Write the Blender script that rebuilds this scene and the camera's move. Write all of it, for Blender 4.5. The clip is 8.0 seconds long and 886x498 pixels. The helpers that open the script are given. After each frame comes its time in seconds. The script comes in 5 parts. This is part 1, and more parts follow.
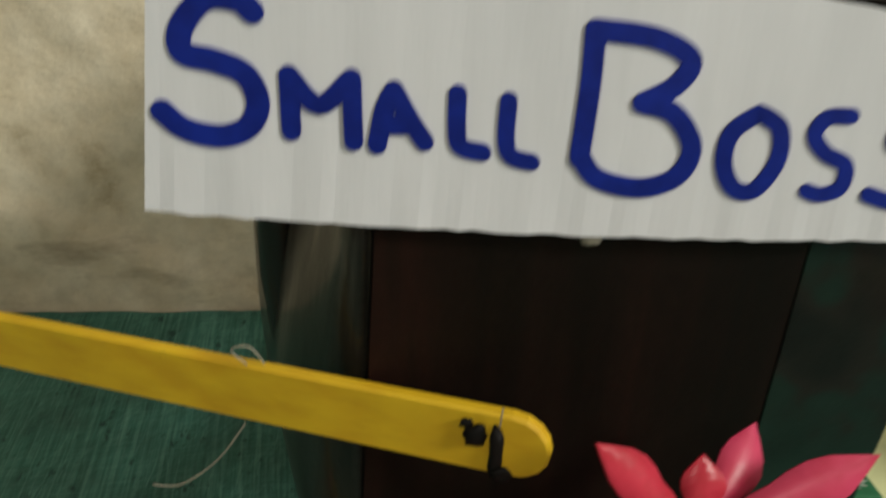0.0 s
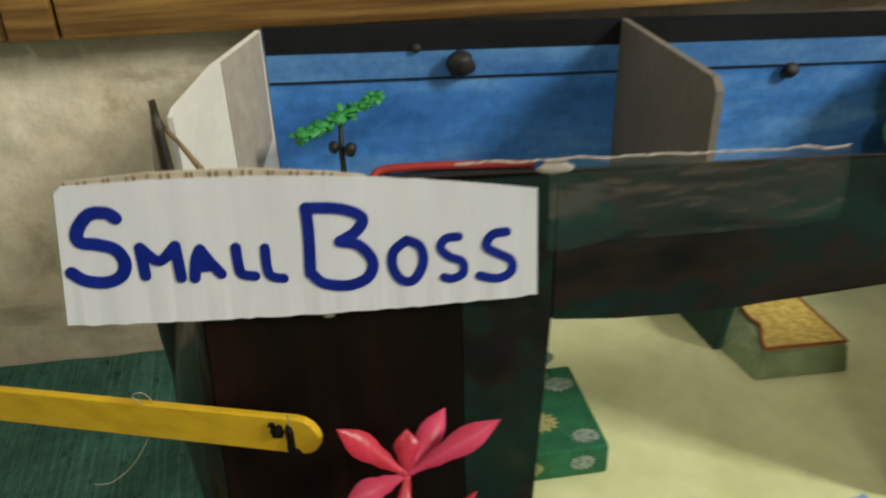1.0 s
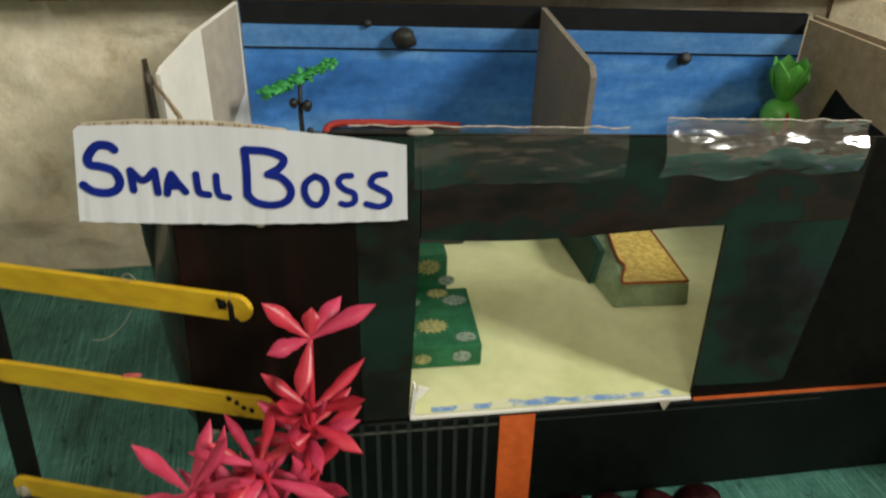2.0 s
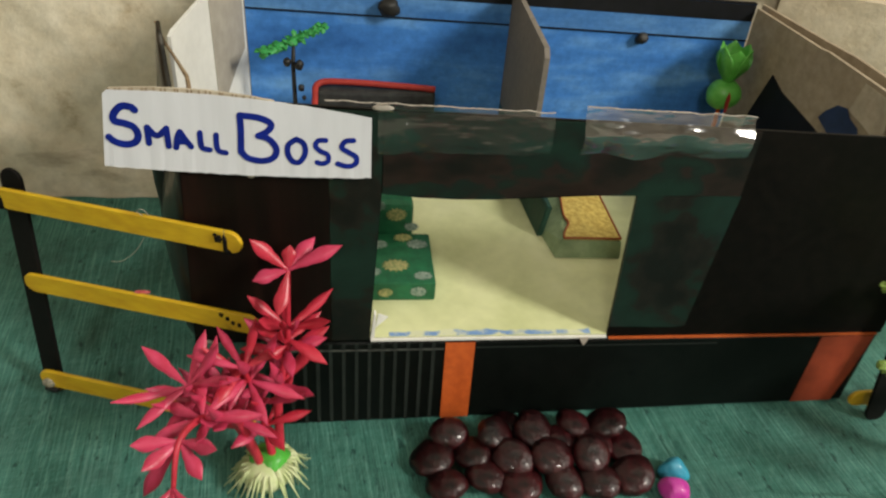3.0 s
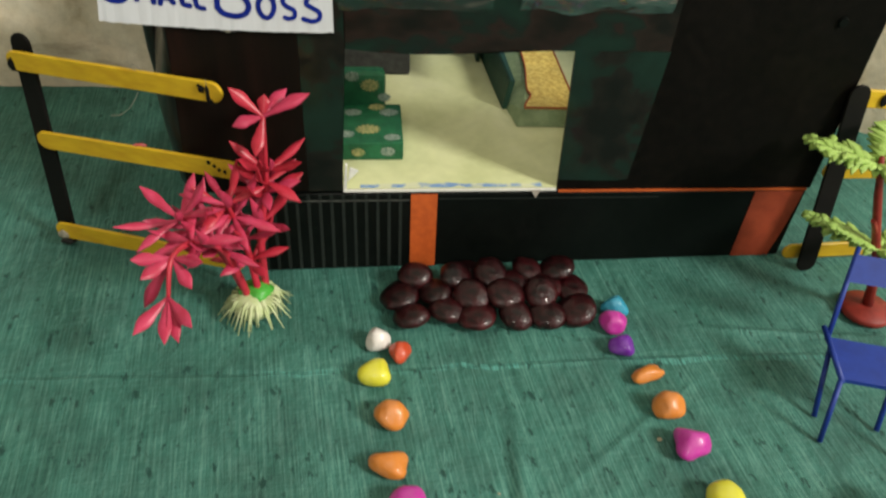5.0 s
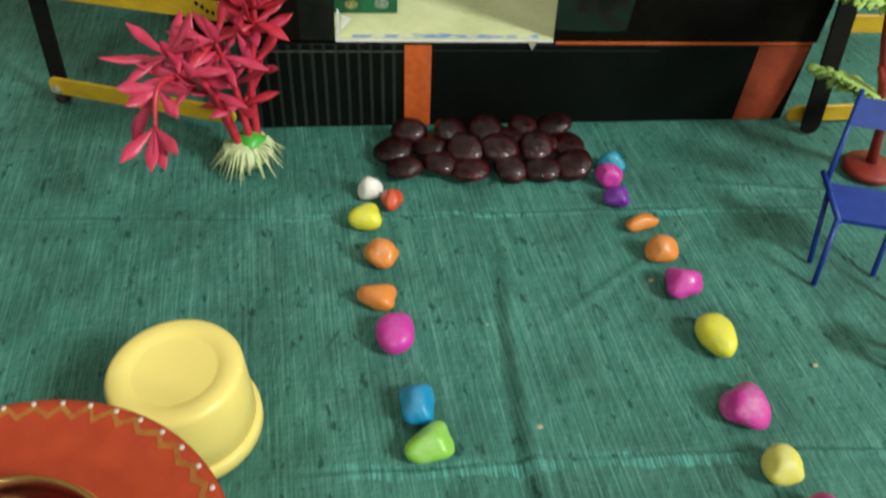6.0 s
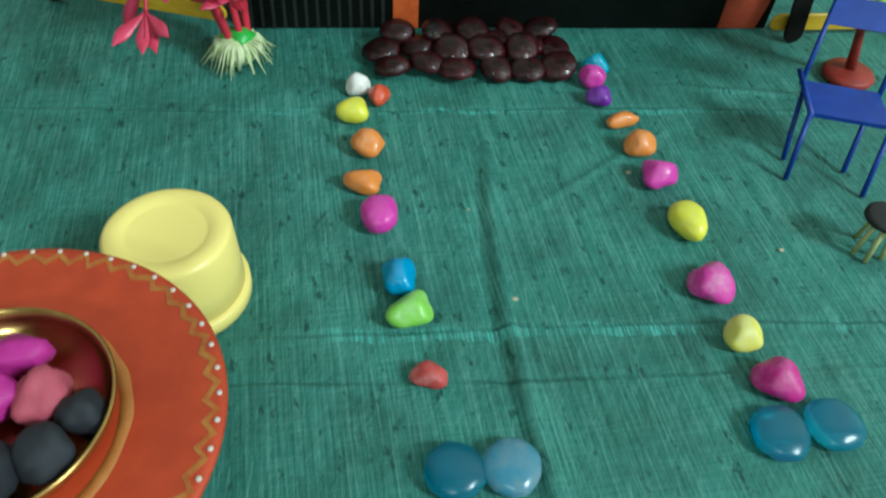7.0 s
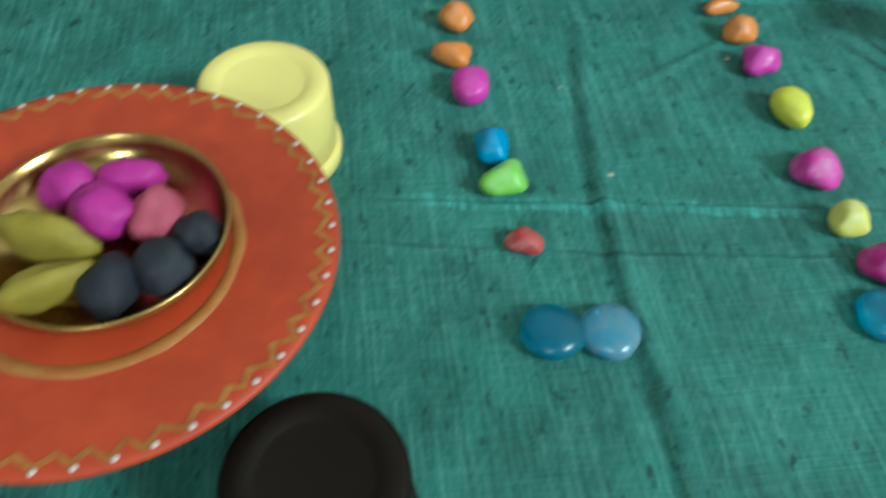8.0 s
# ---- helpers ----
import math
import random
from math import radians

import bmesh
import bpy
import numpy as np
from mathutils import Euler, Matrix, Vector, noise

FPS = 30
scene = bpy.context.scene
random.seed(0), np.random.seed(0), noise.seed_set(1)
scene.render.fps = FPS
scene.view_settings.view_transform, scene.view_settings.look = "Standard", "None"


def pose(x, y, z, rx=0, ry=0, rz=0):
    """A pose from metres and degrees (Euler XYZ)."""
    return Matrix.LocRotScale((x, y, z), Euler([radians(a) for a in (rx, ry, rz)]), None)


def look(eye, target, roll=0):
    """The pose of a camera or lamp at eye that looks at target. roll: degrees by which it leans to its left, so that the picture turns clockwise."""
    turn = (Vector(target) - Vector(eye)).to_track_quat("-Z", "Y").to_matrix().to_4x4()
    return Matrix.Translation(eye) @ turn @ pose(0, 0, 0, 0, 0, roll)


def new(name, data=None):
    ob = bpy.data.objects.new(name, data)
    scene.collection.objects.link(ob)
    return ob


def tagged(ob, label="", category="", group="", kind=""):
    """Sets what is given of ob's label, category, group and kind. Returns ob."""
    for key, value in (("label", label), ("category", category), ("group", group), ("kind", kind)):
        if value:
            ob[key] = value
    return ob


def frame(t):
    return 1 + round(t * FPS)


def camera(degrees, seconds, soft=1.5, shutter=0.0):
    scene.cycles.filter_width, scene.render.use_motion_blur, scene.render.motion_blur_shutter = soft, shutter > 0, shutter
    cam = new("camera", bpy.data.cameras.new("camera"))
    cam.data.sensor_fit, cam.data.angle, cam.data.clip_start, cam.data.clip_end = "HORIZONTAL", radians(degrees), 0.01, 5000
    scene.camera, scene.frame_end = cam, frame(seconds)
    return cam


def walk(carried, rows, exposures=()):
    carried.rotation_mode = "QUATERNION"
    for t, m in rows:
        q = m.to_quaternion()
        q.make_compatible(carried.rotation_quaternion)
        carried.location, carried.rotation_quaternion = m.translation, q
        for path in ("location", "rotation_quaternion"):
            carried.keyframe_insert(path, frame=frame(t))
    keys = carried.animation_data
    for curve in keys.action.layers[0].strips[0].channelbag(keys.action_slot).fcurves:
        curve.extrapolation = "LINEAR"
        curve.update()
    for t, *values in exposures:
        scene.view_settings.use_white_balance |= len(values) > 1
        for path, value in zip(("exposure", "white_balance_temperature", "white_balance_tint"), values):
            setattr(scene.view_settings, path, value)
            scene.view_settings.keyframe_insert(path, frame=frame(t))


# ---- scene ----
cam = camera(61.55, 8.0, soft=2.2, shutter=0.5)
PATH = [
    (0, (-0.0504, -0.0212, 0.1772), (0.0170, 0.8641, -0.2828), 1.82),
    (0.2, (-0.0503, -0.0254, 0.1862), (0.0406, 0.8568, -0.2758), 1.14),
    (0.5, (-0.0372, -0.0455, 0.1928), (0.0522, 0.8390, -0.2650), -1.42),
    (1, (-0.0198, -0.0793, 0.2224), (0.0993, 0.8002, -0.2383), -1.85),
    (1.5, (-0.0117, -0.1196, 0.2450), (0.1243, 0.7474, -0.2343), 0.65),
    (2, (0.0012, -0.1483, 0.2505), (0.1238, 0.7007, -0.2635), 1.59),
    (2.2, (0.0035, -0.1568, 0.2532), (0.1261, 0.6859, -0.2711), 3.22),
    (3.3, (0.0153, -0.2071, 0.2903), (0.1357, 0.5846, -0.3087), 5.39),
    (3.5, (0.0179, -0.2159, 0.2894), (0.1319, 0.5707, -0.3175), 5.34),
    (4, (0.0208, -0.2319, 0.2921), (0.1213, 0.5413, -0.3340), 4.04),
    (4.2, (0.0210, -0.2349, 0.2918), (0.1256, 0.5311, -0.3425), 4.05),
    (5.3, (0.0390, -0.2649, 0.2663), (0.1272, 0.4863, -0.3877), 3.60),
    (5.5, (0.0412, -0.2728, 0.2558), (0.1219, 0.4725, -0.4060), 3.36),
    (6, (0.0445, -0.2853, 0.2410), (0.1200, 0.4242, -0.4596), 3.25),
    (6.5, (0.0476, -0.2990, 0.2330), (0.1221, 0.3848, -0.4928), 3.49),
    (7, (0.0494, -0.3151, 0.2292), (0.1276, 0.3497, -0.5138), 4.36),
    (7.5, (0.0468, -0.3237, 0.2175), (0.1358, 0.3243, -0.5389), 6.67),
    (7.7, (0.0416, -0.3264, 0.2112), (0.1206, 0.3174, -0.5500), 6.00),
    (7.8, (0.0382, -0.3261, 0.2099), (0.0991, 0.2994, -0.5679), 4.89),
    (7.9, (0.0317, -0.3288, 0.2065), (0.0844, 0.2893, -0.5779), 4.82),
    (8, (0.0260, -0.3317, 0.2052), (0.0664, 0.2750, -0.5888), 4.81),
]
TONE = [(0, -0.37, 6500, 6), (0.5, -0.38, 6500, 5), (1.0, -0.26, 6500, 5), (1.5, -0.20, 6500, 5), (3.5, -0.06, 6500, 8), (5.5, -0.05, 6300, 5), (6.5, -0.05, 5500, -8), (7.0, -0.06, 5050, -12), (8.0, -0.08, 4850, -12)]
walk(cam, [(t, look(eye, target, roll)) for t, eye, target, roll in PATH], TONE)

# ---- light: a bright tube lamp high up in the room, an added unseen fill, and the room's own bounce ----
world = bpy.data.worlds.new("world")
scene.world = world
world.use_nodes = True
world.node_tree.nodes["Background"].inputs["Color"].default_value = (1.0, 0.93, 0.82, 1)
world.node_tree.nodes["Background"].inputs["Strength"].default_value = 0.05
lamp_data = bpy.data.lights.new("tube_light", "AREA")
lamp_data.shape, lamp_data.size, lamp_data.size_y = "RECTANGLE", 0.50, 0.75
lamp_data.energy, lamp_data.color = 89.0, (1.0, 0.95, 0.86)
lamp = new("tube_light", lamp_data)
lamp.matrix_world = look((2.05, -1.35, 1.75), (0.08, 0.0, 0.02))
# An unseen lamp, added from the front left to fill the left plaster.
fill_data = bpy.data.lights.new("fill_lamp", "AREA")
fill_data.shape, fill_data.size, fill_data.size_y = "RECTANGLE", 0.55, 0.40
fill_data.energy, fill_data.color = 20.0, (1.0, 0.95, 0.86)
fill = new("fill_lamp", fill_data)
fill.matrix_world = look((-0.55, -2.60, 1.95), (0.0, 0.05, 0.05))


# ---- materials ----
def node_mat(name):
    m = bpy.data.materials.new(name)
    m.use_nodes = True
    nt = m.node_tree
    return m, nt, nt.nodes["Principled BSDF"]


def add(nt, kind, **values):
    n = nt.nodes.new(kind)
    for key, v in values.items():
        n.inputs[key].default_value = v
    return n


def noise_of(nt, coords, scale, detail=5.0, rough=0.6, stretch=(1, 1, 1), turn=0.0):
    mp = nt.nodes.new("ShaderNodeMapping")
    mp.inputs["Scale"].default_value = stretch
    mp.inputs["Rotation"].default_value = (0, 0, radians(turn))
    nt.links.new(coords, mp.inputs["Vector"])
    n = add(nt, "ShaderNodeTexNoise", Scale=scale, Detail=detail, Roughness=rough)
    nt.links.new(mp.outputs["Vector"], n.inputs["Vector"])
    return n.outputs["Fac"]


def ramp(nt, fac, stops):
    r = nt.nodes.new("ShaderNodeValToRGB")
    el = r.color_ramp.elements
    while len(el) < len(stops):
        el.new(0.5)
    for e, (p, c) in zip(el, stops):
        e.position, e.color = p, (*c, 1)
    nt.links.new(fac, r.inputs["Fac"])
    return r.outputs["Color"]


def mixed(nt, kind, fac, a, b):
    n = nt.nodes.new("ShaderNodeMix")
    n.data_type, n.blend_type = "RGBA", kind
    if isinstance(fac, float):
        n.inputs[0].default_value = fac
    else:
        nt.links.new(fac, n.inputs[0])
    for sock, v in ((n.inputs[6], a), (n.inputs[7], b)):
        if isinstance(v, tuple):
            sock.default_value = (*v, 1)
        else:
            nt.links.new(v, sock)
    return n.outputs[2]


def bump(nt, bsdf, height, strength=0.4, distance=0.0004):
    b = add(nt, "ShaderNodeBump", Strength=strength, Distance=distance)
    nt.links.new(height, b.inputs["Height"])
    nt.links.new(b.outputs["Normal"], bsdf.inputs["Normal"])


def mat(name, c1, c2=None, rough=0.6, scale=300.0, stretch=(1, 1, 1), bumps=0.25, metal=0.0, coat=0.0, trans=0.0, spec=0.5,
        lo=0.35, hi=0.65, blotch=0.25, fleck=None, spread=0.0, ior=1.45, bdist=0.0004):
    """A surface with grain between two colours, broad blotches, a little relief and, if asked, flecks of grime or
    another tint.
    """
    m, nt, b = node_mat(name)
    c2 = c2 or tuple(v * 0.75 for v in c1)
    co = nt.nodes.new("ShaderNodeTexCoord").outputs["Object"]
    fine = noise_of(nt, co, scale, stretch=stretch)
    broad = noise_of(nt, co, scale / 9.0, detail=3.0)
    col = ramp(nt, fine, ((lo, c2), (hi, c1)))
    tone = ramp(nt, broad, ((0.3, (1 - blotch,) * 3), (0.7, (1.0,) * 3)))
    col = mixed(nt, "MULTIPLY", 1.0, col, tone)
    if fleck:
        spots = noise_of(nt, co, scale * 0.45, detail=8.0, rough=0.75)
        mask = ramp(nt, spots, ((fleck[1], (0, 0, 0)), (fleck[1] + 0.05, (1, 1, 1))))
        col = mixed(nt, "MIX", mask, col, fleck[0])
    if spread:
        info = nt.nodes.new("ShaderNodeObjectInfo")
        shade = ramp(nt, info.outputs["Random"], ((0.0, (1 - spread,) * 3), (1.0, (1.0,) * 3)))
        col = mixed(nt, "MULTIPLY", 1.0, col, shade)
    nt.links.new(col, b.inputs["Base Color"])
    r = ramp(nt, broad, ((0.3, (max(rough - 0.08, 0.02),) * 3), (0.7, (min(rough + 0.08, 1),) * 3)))
    nt.links.new(r, b.inputs["Roughness"])
    b.inputs["Metallic"].default_value = metal
    b.inputs["Coat Weight"].default_value = coat
    b.inputs["Coat Roughness"].default_value = 0.08
    b.inputs["Transmission Weight"].default_value = trans
    b.inputs["IOR"].default_value = ior
    b.inputs["Specular IOR Level"].default_value = spec
    if bumps:
        bump(nt, b, fine, bumps, bdist)
    return m


def turned_coords(nt, coords, turn):
    mp = nt.nodes.new("ShaderNodeMapping")
    mp.inputs["Rotation"].default_value = (0, 0, radians(turn))
    nt.links.new(coords, mp.inputs["Vector"])
    return mp.outputs["Vector"]


def cloth_material():
    """Handloom cloth: long slubs along the warp, shorter ones across, faded folds, dark flecks."""
    m, nt, b = node_mat("green_cloth")
    plain = nt.nodes.new("ShaderNodeTexCoord").outputs["Object"]
    co = turned_coords(nt, plain, -7)
    warp = noise_of(nt, co, 60.0, detail=9.0, rough=0.74, stretch=(14, 0.22, 1))
    dash = noise_of(nt, co, 60.0, detail=5.0, rough=0.65, stretch=(18, 0.9, 1))
    weft = noise_of(nt, co, 60.0, detail=6.0, rough=0.7, stretch=(0.8, 18, 1))
    slant = noise_of(nt, turned_coords(nt, plain, 30), 60.0, detail=5.0, rough=0.65, stretch=(13, 0.9, 1))
    cloudy = noise_of(nt, co, 26.0, detail=7.0, rough=0.7)
    patch = noise_of(nt, co, 5.5, detail=4.0)
    dark, mid, light = (0.011, 0.070, 0.053), (0.044, 0.178, 0.139), (0.180, 0.390, 0.325)
    col = ramp(nt, warp, ((0.37, dark), (0.50, mid), (0.66, light)))
    col = mixed(nt, "MIX", 0.30, col, ramp(nt, dash, ((0.37, dark), (0.50, mid), (0.66, light))))
    col = mixed(nt, "MIX", 0.20, col, ramp(nt, weft, ((0.38, dark), (0.50, mid), (0.64, light))))
    col = mixed(nt, "MIX", 0.13, col, ramp(nt, slant, ((0.38, dark), (0.50, mid), (0.64, light))))
    col = mixed(nt, "MULTIPLY", 1.0, col, ramp(nt, cloudy, ((0.32, (0.58,) * 3), (0.58, (1.06,) * 3))))
    col = mixed(nt, "MULTIPLY", 1.0, col, ramp(nt, patch, ((0.35, (0.78, 0.84, 0.82)), (0.65, (1.12, 1.05, 1.08)))))
    slub = noise_of(nt, turned_coords(nt, plain, -10), 60.0, detail=7.0, rough=0.68, stretch=(9, 0.9, 1))
    col = mixed(nt, "MIX", ramp(nt, slub, ((0.56, (0, 0, 0)), (0.72, (0.34,) * 3))), col, (0.17, 0.40, 0.335))
    thin = noise_of(nt, turned_coords(nt, plain, 3), 60.0, detail=6.0, rough=0.65, stretch=(20, 0.6, 1))
    col = mixed(nt, "MIX", ramp(nt, thin, ((0.60, (0, 0, 0)), (0.70, (0.46,) * 3))), col, (0.22, 0.46, 0.40))
    xyz = nt.nodes.new("ShaderNodeSeparateXYZ")
    nt.links.new(plain, xyz.inputs[0])
    wander = noise_of(nt, plain, 60.0, detail=3.0, stretch=(0.5, 0.1, 1))
    sway = nt.nodes.new("ShaderNodeMath")
    sway.operation = "MULTIPLY_ADD"
    nt.links.new(wander, sway.inputs[0])
    sway.inputs[1].default_value = 0.012
    nt.links.new(xyz.outputs["Y"], sway.inputs[2])
    broken = ramp(nt, noise_of(nt, plain, 16.0, detail=2.0), ((0.46, (0, 0, 0)), (0.62, (1, 1, 1))))
    fade_grain = mixed(nt, "MULTIPLY", 1.0, ramp(nt, dash, ((0.46, (0, 0, 0)), (0.60, (1, 1, 1)))), broken)
    for y0, wide in ((-0.0112, 0.0036), (-0.1460, 0.0060)):
        near = nt.nodes.new("ShaderNodeMath")
        near.operation = "COMPARE"
        nt.links.new(sway.outputs[0], near.inputs[0])
        near.inputs[1].default_value, near.inputs[2].default_value = y0, wide / 2
        both = nt.nodes.new("ShaderNodeMath")
        both.operation = "MULTIPLY"
        nt.links.new(near.outputs[0], both.inputs[0])
        nt.links.new(fade_grain, both.inputs[1])
        part_of = nt.nodes.new("ShaderNodeMath")
        part_of.operation = "MULTIPLY"
        nt.links.new(both.outputs[0], part_of.inputs[0])
        part_of.inputs[1].default_value = 0.62
        col = mixed(nt, "MIX", part_of.outputs[0], col, (0.14, 0.48, 0.42))
    spots = noise_of(nt, co, 150.0, detail=6.0, rough=0.7, stretch=(1.4, 0.6, 1))
    mask = ramp(nt, spots, ((0.59, (0, 0, 0)), (0.64, (0.9,) * 3)))
    col = mixed(nt, "MIX", mask, col, (0.010, 0.055, 0.044))
    nt.links.new(col, b.inputs["Base Color"])
    b.inputs["Roughness"].default_value = 0.66
    b.inputs["Specular IOR Level"].default_value = 0.35
    height = nt.nodes.new("ShaderNodeMath")
    height.operation = "ADD"
    nt.links.new(warp, height.inputs[0])
    nt.links.new(weft, height.inputs[1])
    bump(nt, b, height.outputs[0], 0.7, 0.0007)
    return m


def plaster_material():
    m, nt, b = node_mat("stained_plaster")
    co = nt.nodes.new("ShaderNodeTexCoord").outputs["Object"]
    fine = noise_of(nt, co, 120.0, detail=8.0, rough=0.7)
    mid = noise_of(nt, co, 19.0, detail=8.0, rough=0.68)
    broad = noise_of(nt, co, 5.0, detail=4.0, stretch=(1, 1, 1.6))
    col = ramp(nt, mid, ((0.32, (0.42, 0.32, 0.19)), (0.44, (0.70, 0.61, 0.45)), (0.64, (0.82, 0.75, 0.60))))
    col = mixed(nt, "MULTIPLY", 1.0, col, ramp(nt, broad, ((0.35, (0.72, 0.70, 0.66)), (0.6, (1, 1, 1)))))
    col = mixed(nt, "MULTIPLY", 1.0, col, ramp(nt, fine, ((0.3, (0.82,) * 3), (0.6, (1,) * 3))))
    streak = noise_of(nt, co, 22.0, detail=6.0, rough=0.6, stretch=(0.45, 1, 1.7), turn=0)
    mask = ramp(nt, streak, ((0.58, (0, 0, 0)), (0.68, (0.55,) * 3)))
    col = mixed(nt, "MIX", mask, col, (0.22, 0.17, 0.11))
    nt.links.new(col, b.inputs["Base Color"])
    b.inputs["Roughness"].default_value = 0.8
    bump(nt, b, mid, 0.6, 0.004)
    return m


def wood_material():
    m, nt, b = node_mat("varnished_wood")
    co = nt.nodes.new("ShaderNodeTexCoord").outputs["Object"]
    grain = noise_of(nt, co, 40.0, detail=9.0, rough=0.7, stretch=(0.35, 9, 8))
    bands = noise_of(nt, co, 30.0, detail=3.0, stretch=(0.08, 2, 2.6))
    col = ramp(nt, grain, ((0.34, (0.14, 0.068, 0.014)), (0.5, (0.27, 0.150, 0.036)), (0.66, (0.37, 0.225, 0.065))))
    col = mixed(nt, "MULTIPLY", 1.0, col, ramp(nt, bands, ((0.40, (0.50, 0.44, 0.40)), (0.56, (1, 1, 1)))))
    nt.links.new(col, b.inputs["Base Color"])
    b.inputs["Roughness"].default_value = 0.42
    bump(nt, b, grain, 0.2, 0.0004)
    return m


def blend_material(name, stops, scale, rough, detail=4.0, stretch=(1, 1, 1), coat=0.0, bumps=0.2, bdist=0.0004, grain=0.75):
    """Several colours that run into one another in patches."""
    m, nt, b = node_mat(name)
    co = nt.nodes.new("ShaderNodeTexCoord").outputs["Object"]
    f = noise_of(nt, co, scale, detail=detail, stretch=stretch)
    g = noise_of(nt, co, scale * 9, detail=6.0)
    col = ramp(nt, f, stops)
    col = mixed(nt, "MULTIPLY", 1.0, col, ramp(nt, g, ((0.3, (grain,) * 3), (0.65, (1,) * 3))))
    nt.links.new(col, b.inputs["Base Color"])
    b.inputs["Roughness"].default_value = rough
    b.inputs["Specular IOR Level"].default_value = 0.14
    b.inputs["Coat Weight"].default_value = coat
    b.inputs["Coat Roughness"].default_value = 0.12
    bump(nt, b, g, bumps, bdist)
    return m


def film_material(amount):
    """Clear sticky tape: see-through, with a wet gloss."""
    m, nt, b = node_mat("clear_tape")
    co = nt.nodes.new("ShaderNodeTexCoord").outputs["Object"]
    wrinkle = noise_of(nt, co, 30.0, detail=3.0, rough=0.45, stretch=(1.0, 1, 2.6))
    gloss = add(nt, "ShaderNodeBsdfGlossy", Roughness=0.14)
    bmp = add(nt, "ShaderNodeBump", Strength=0.8, Distance=0.0065)
    nt.links.new(wrinkle, bmp.inputs["Height"])
    nt.links.new(bmp.outputs["Normal"], gloss.inputs["Normal"])
    clear = nt.nodes.new("ShaderNodeBsdfTransparent")
    mix = nt.nodes.new("ShaderNodeMixShader")
    mix.inputs[0].default_value = amount
    nt.nodes.remove(b)
    nt.links.new(clear.outputs[0], mix.inputs[1])
    nt.links.new(gloss.outputs[0], mix.inputs[2])
    nt.links.new(mix.outputs[0], nt.nodes["Material Output"].inputs["Surface"])
    return m


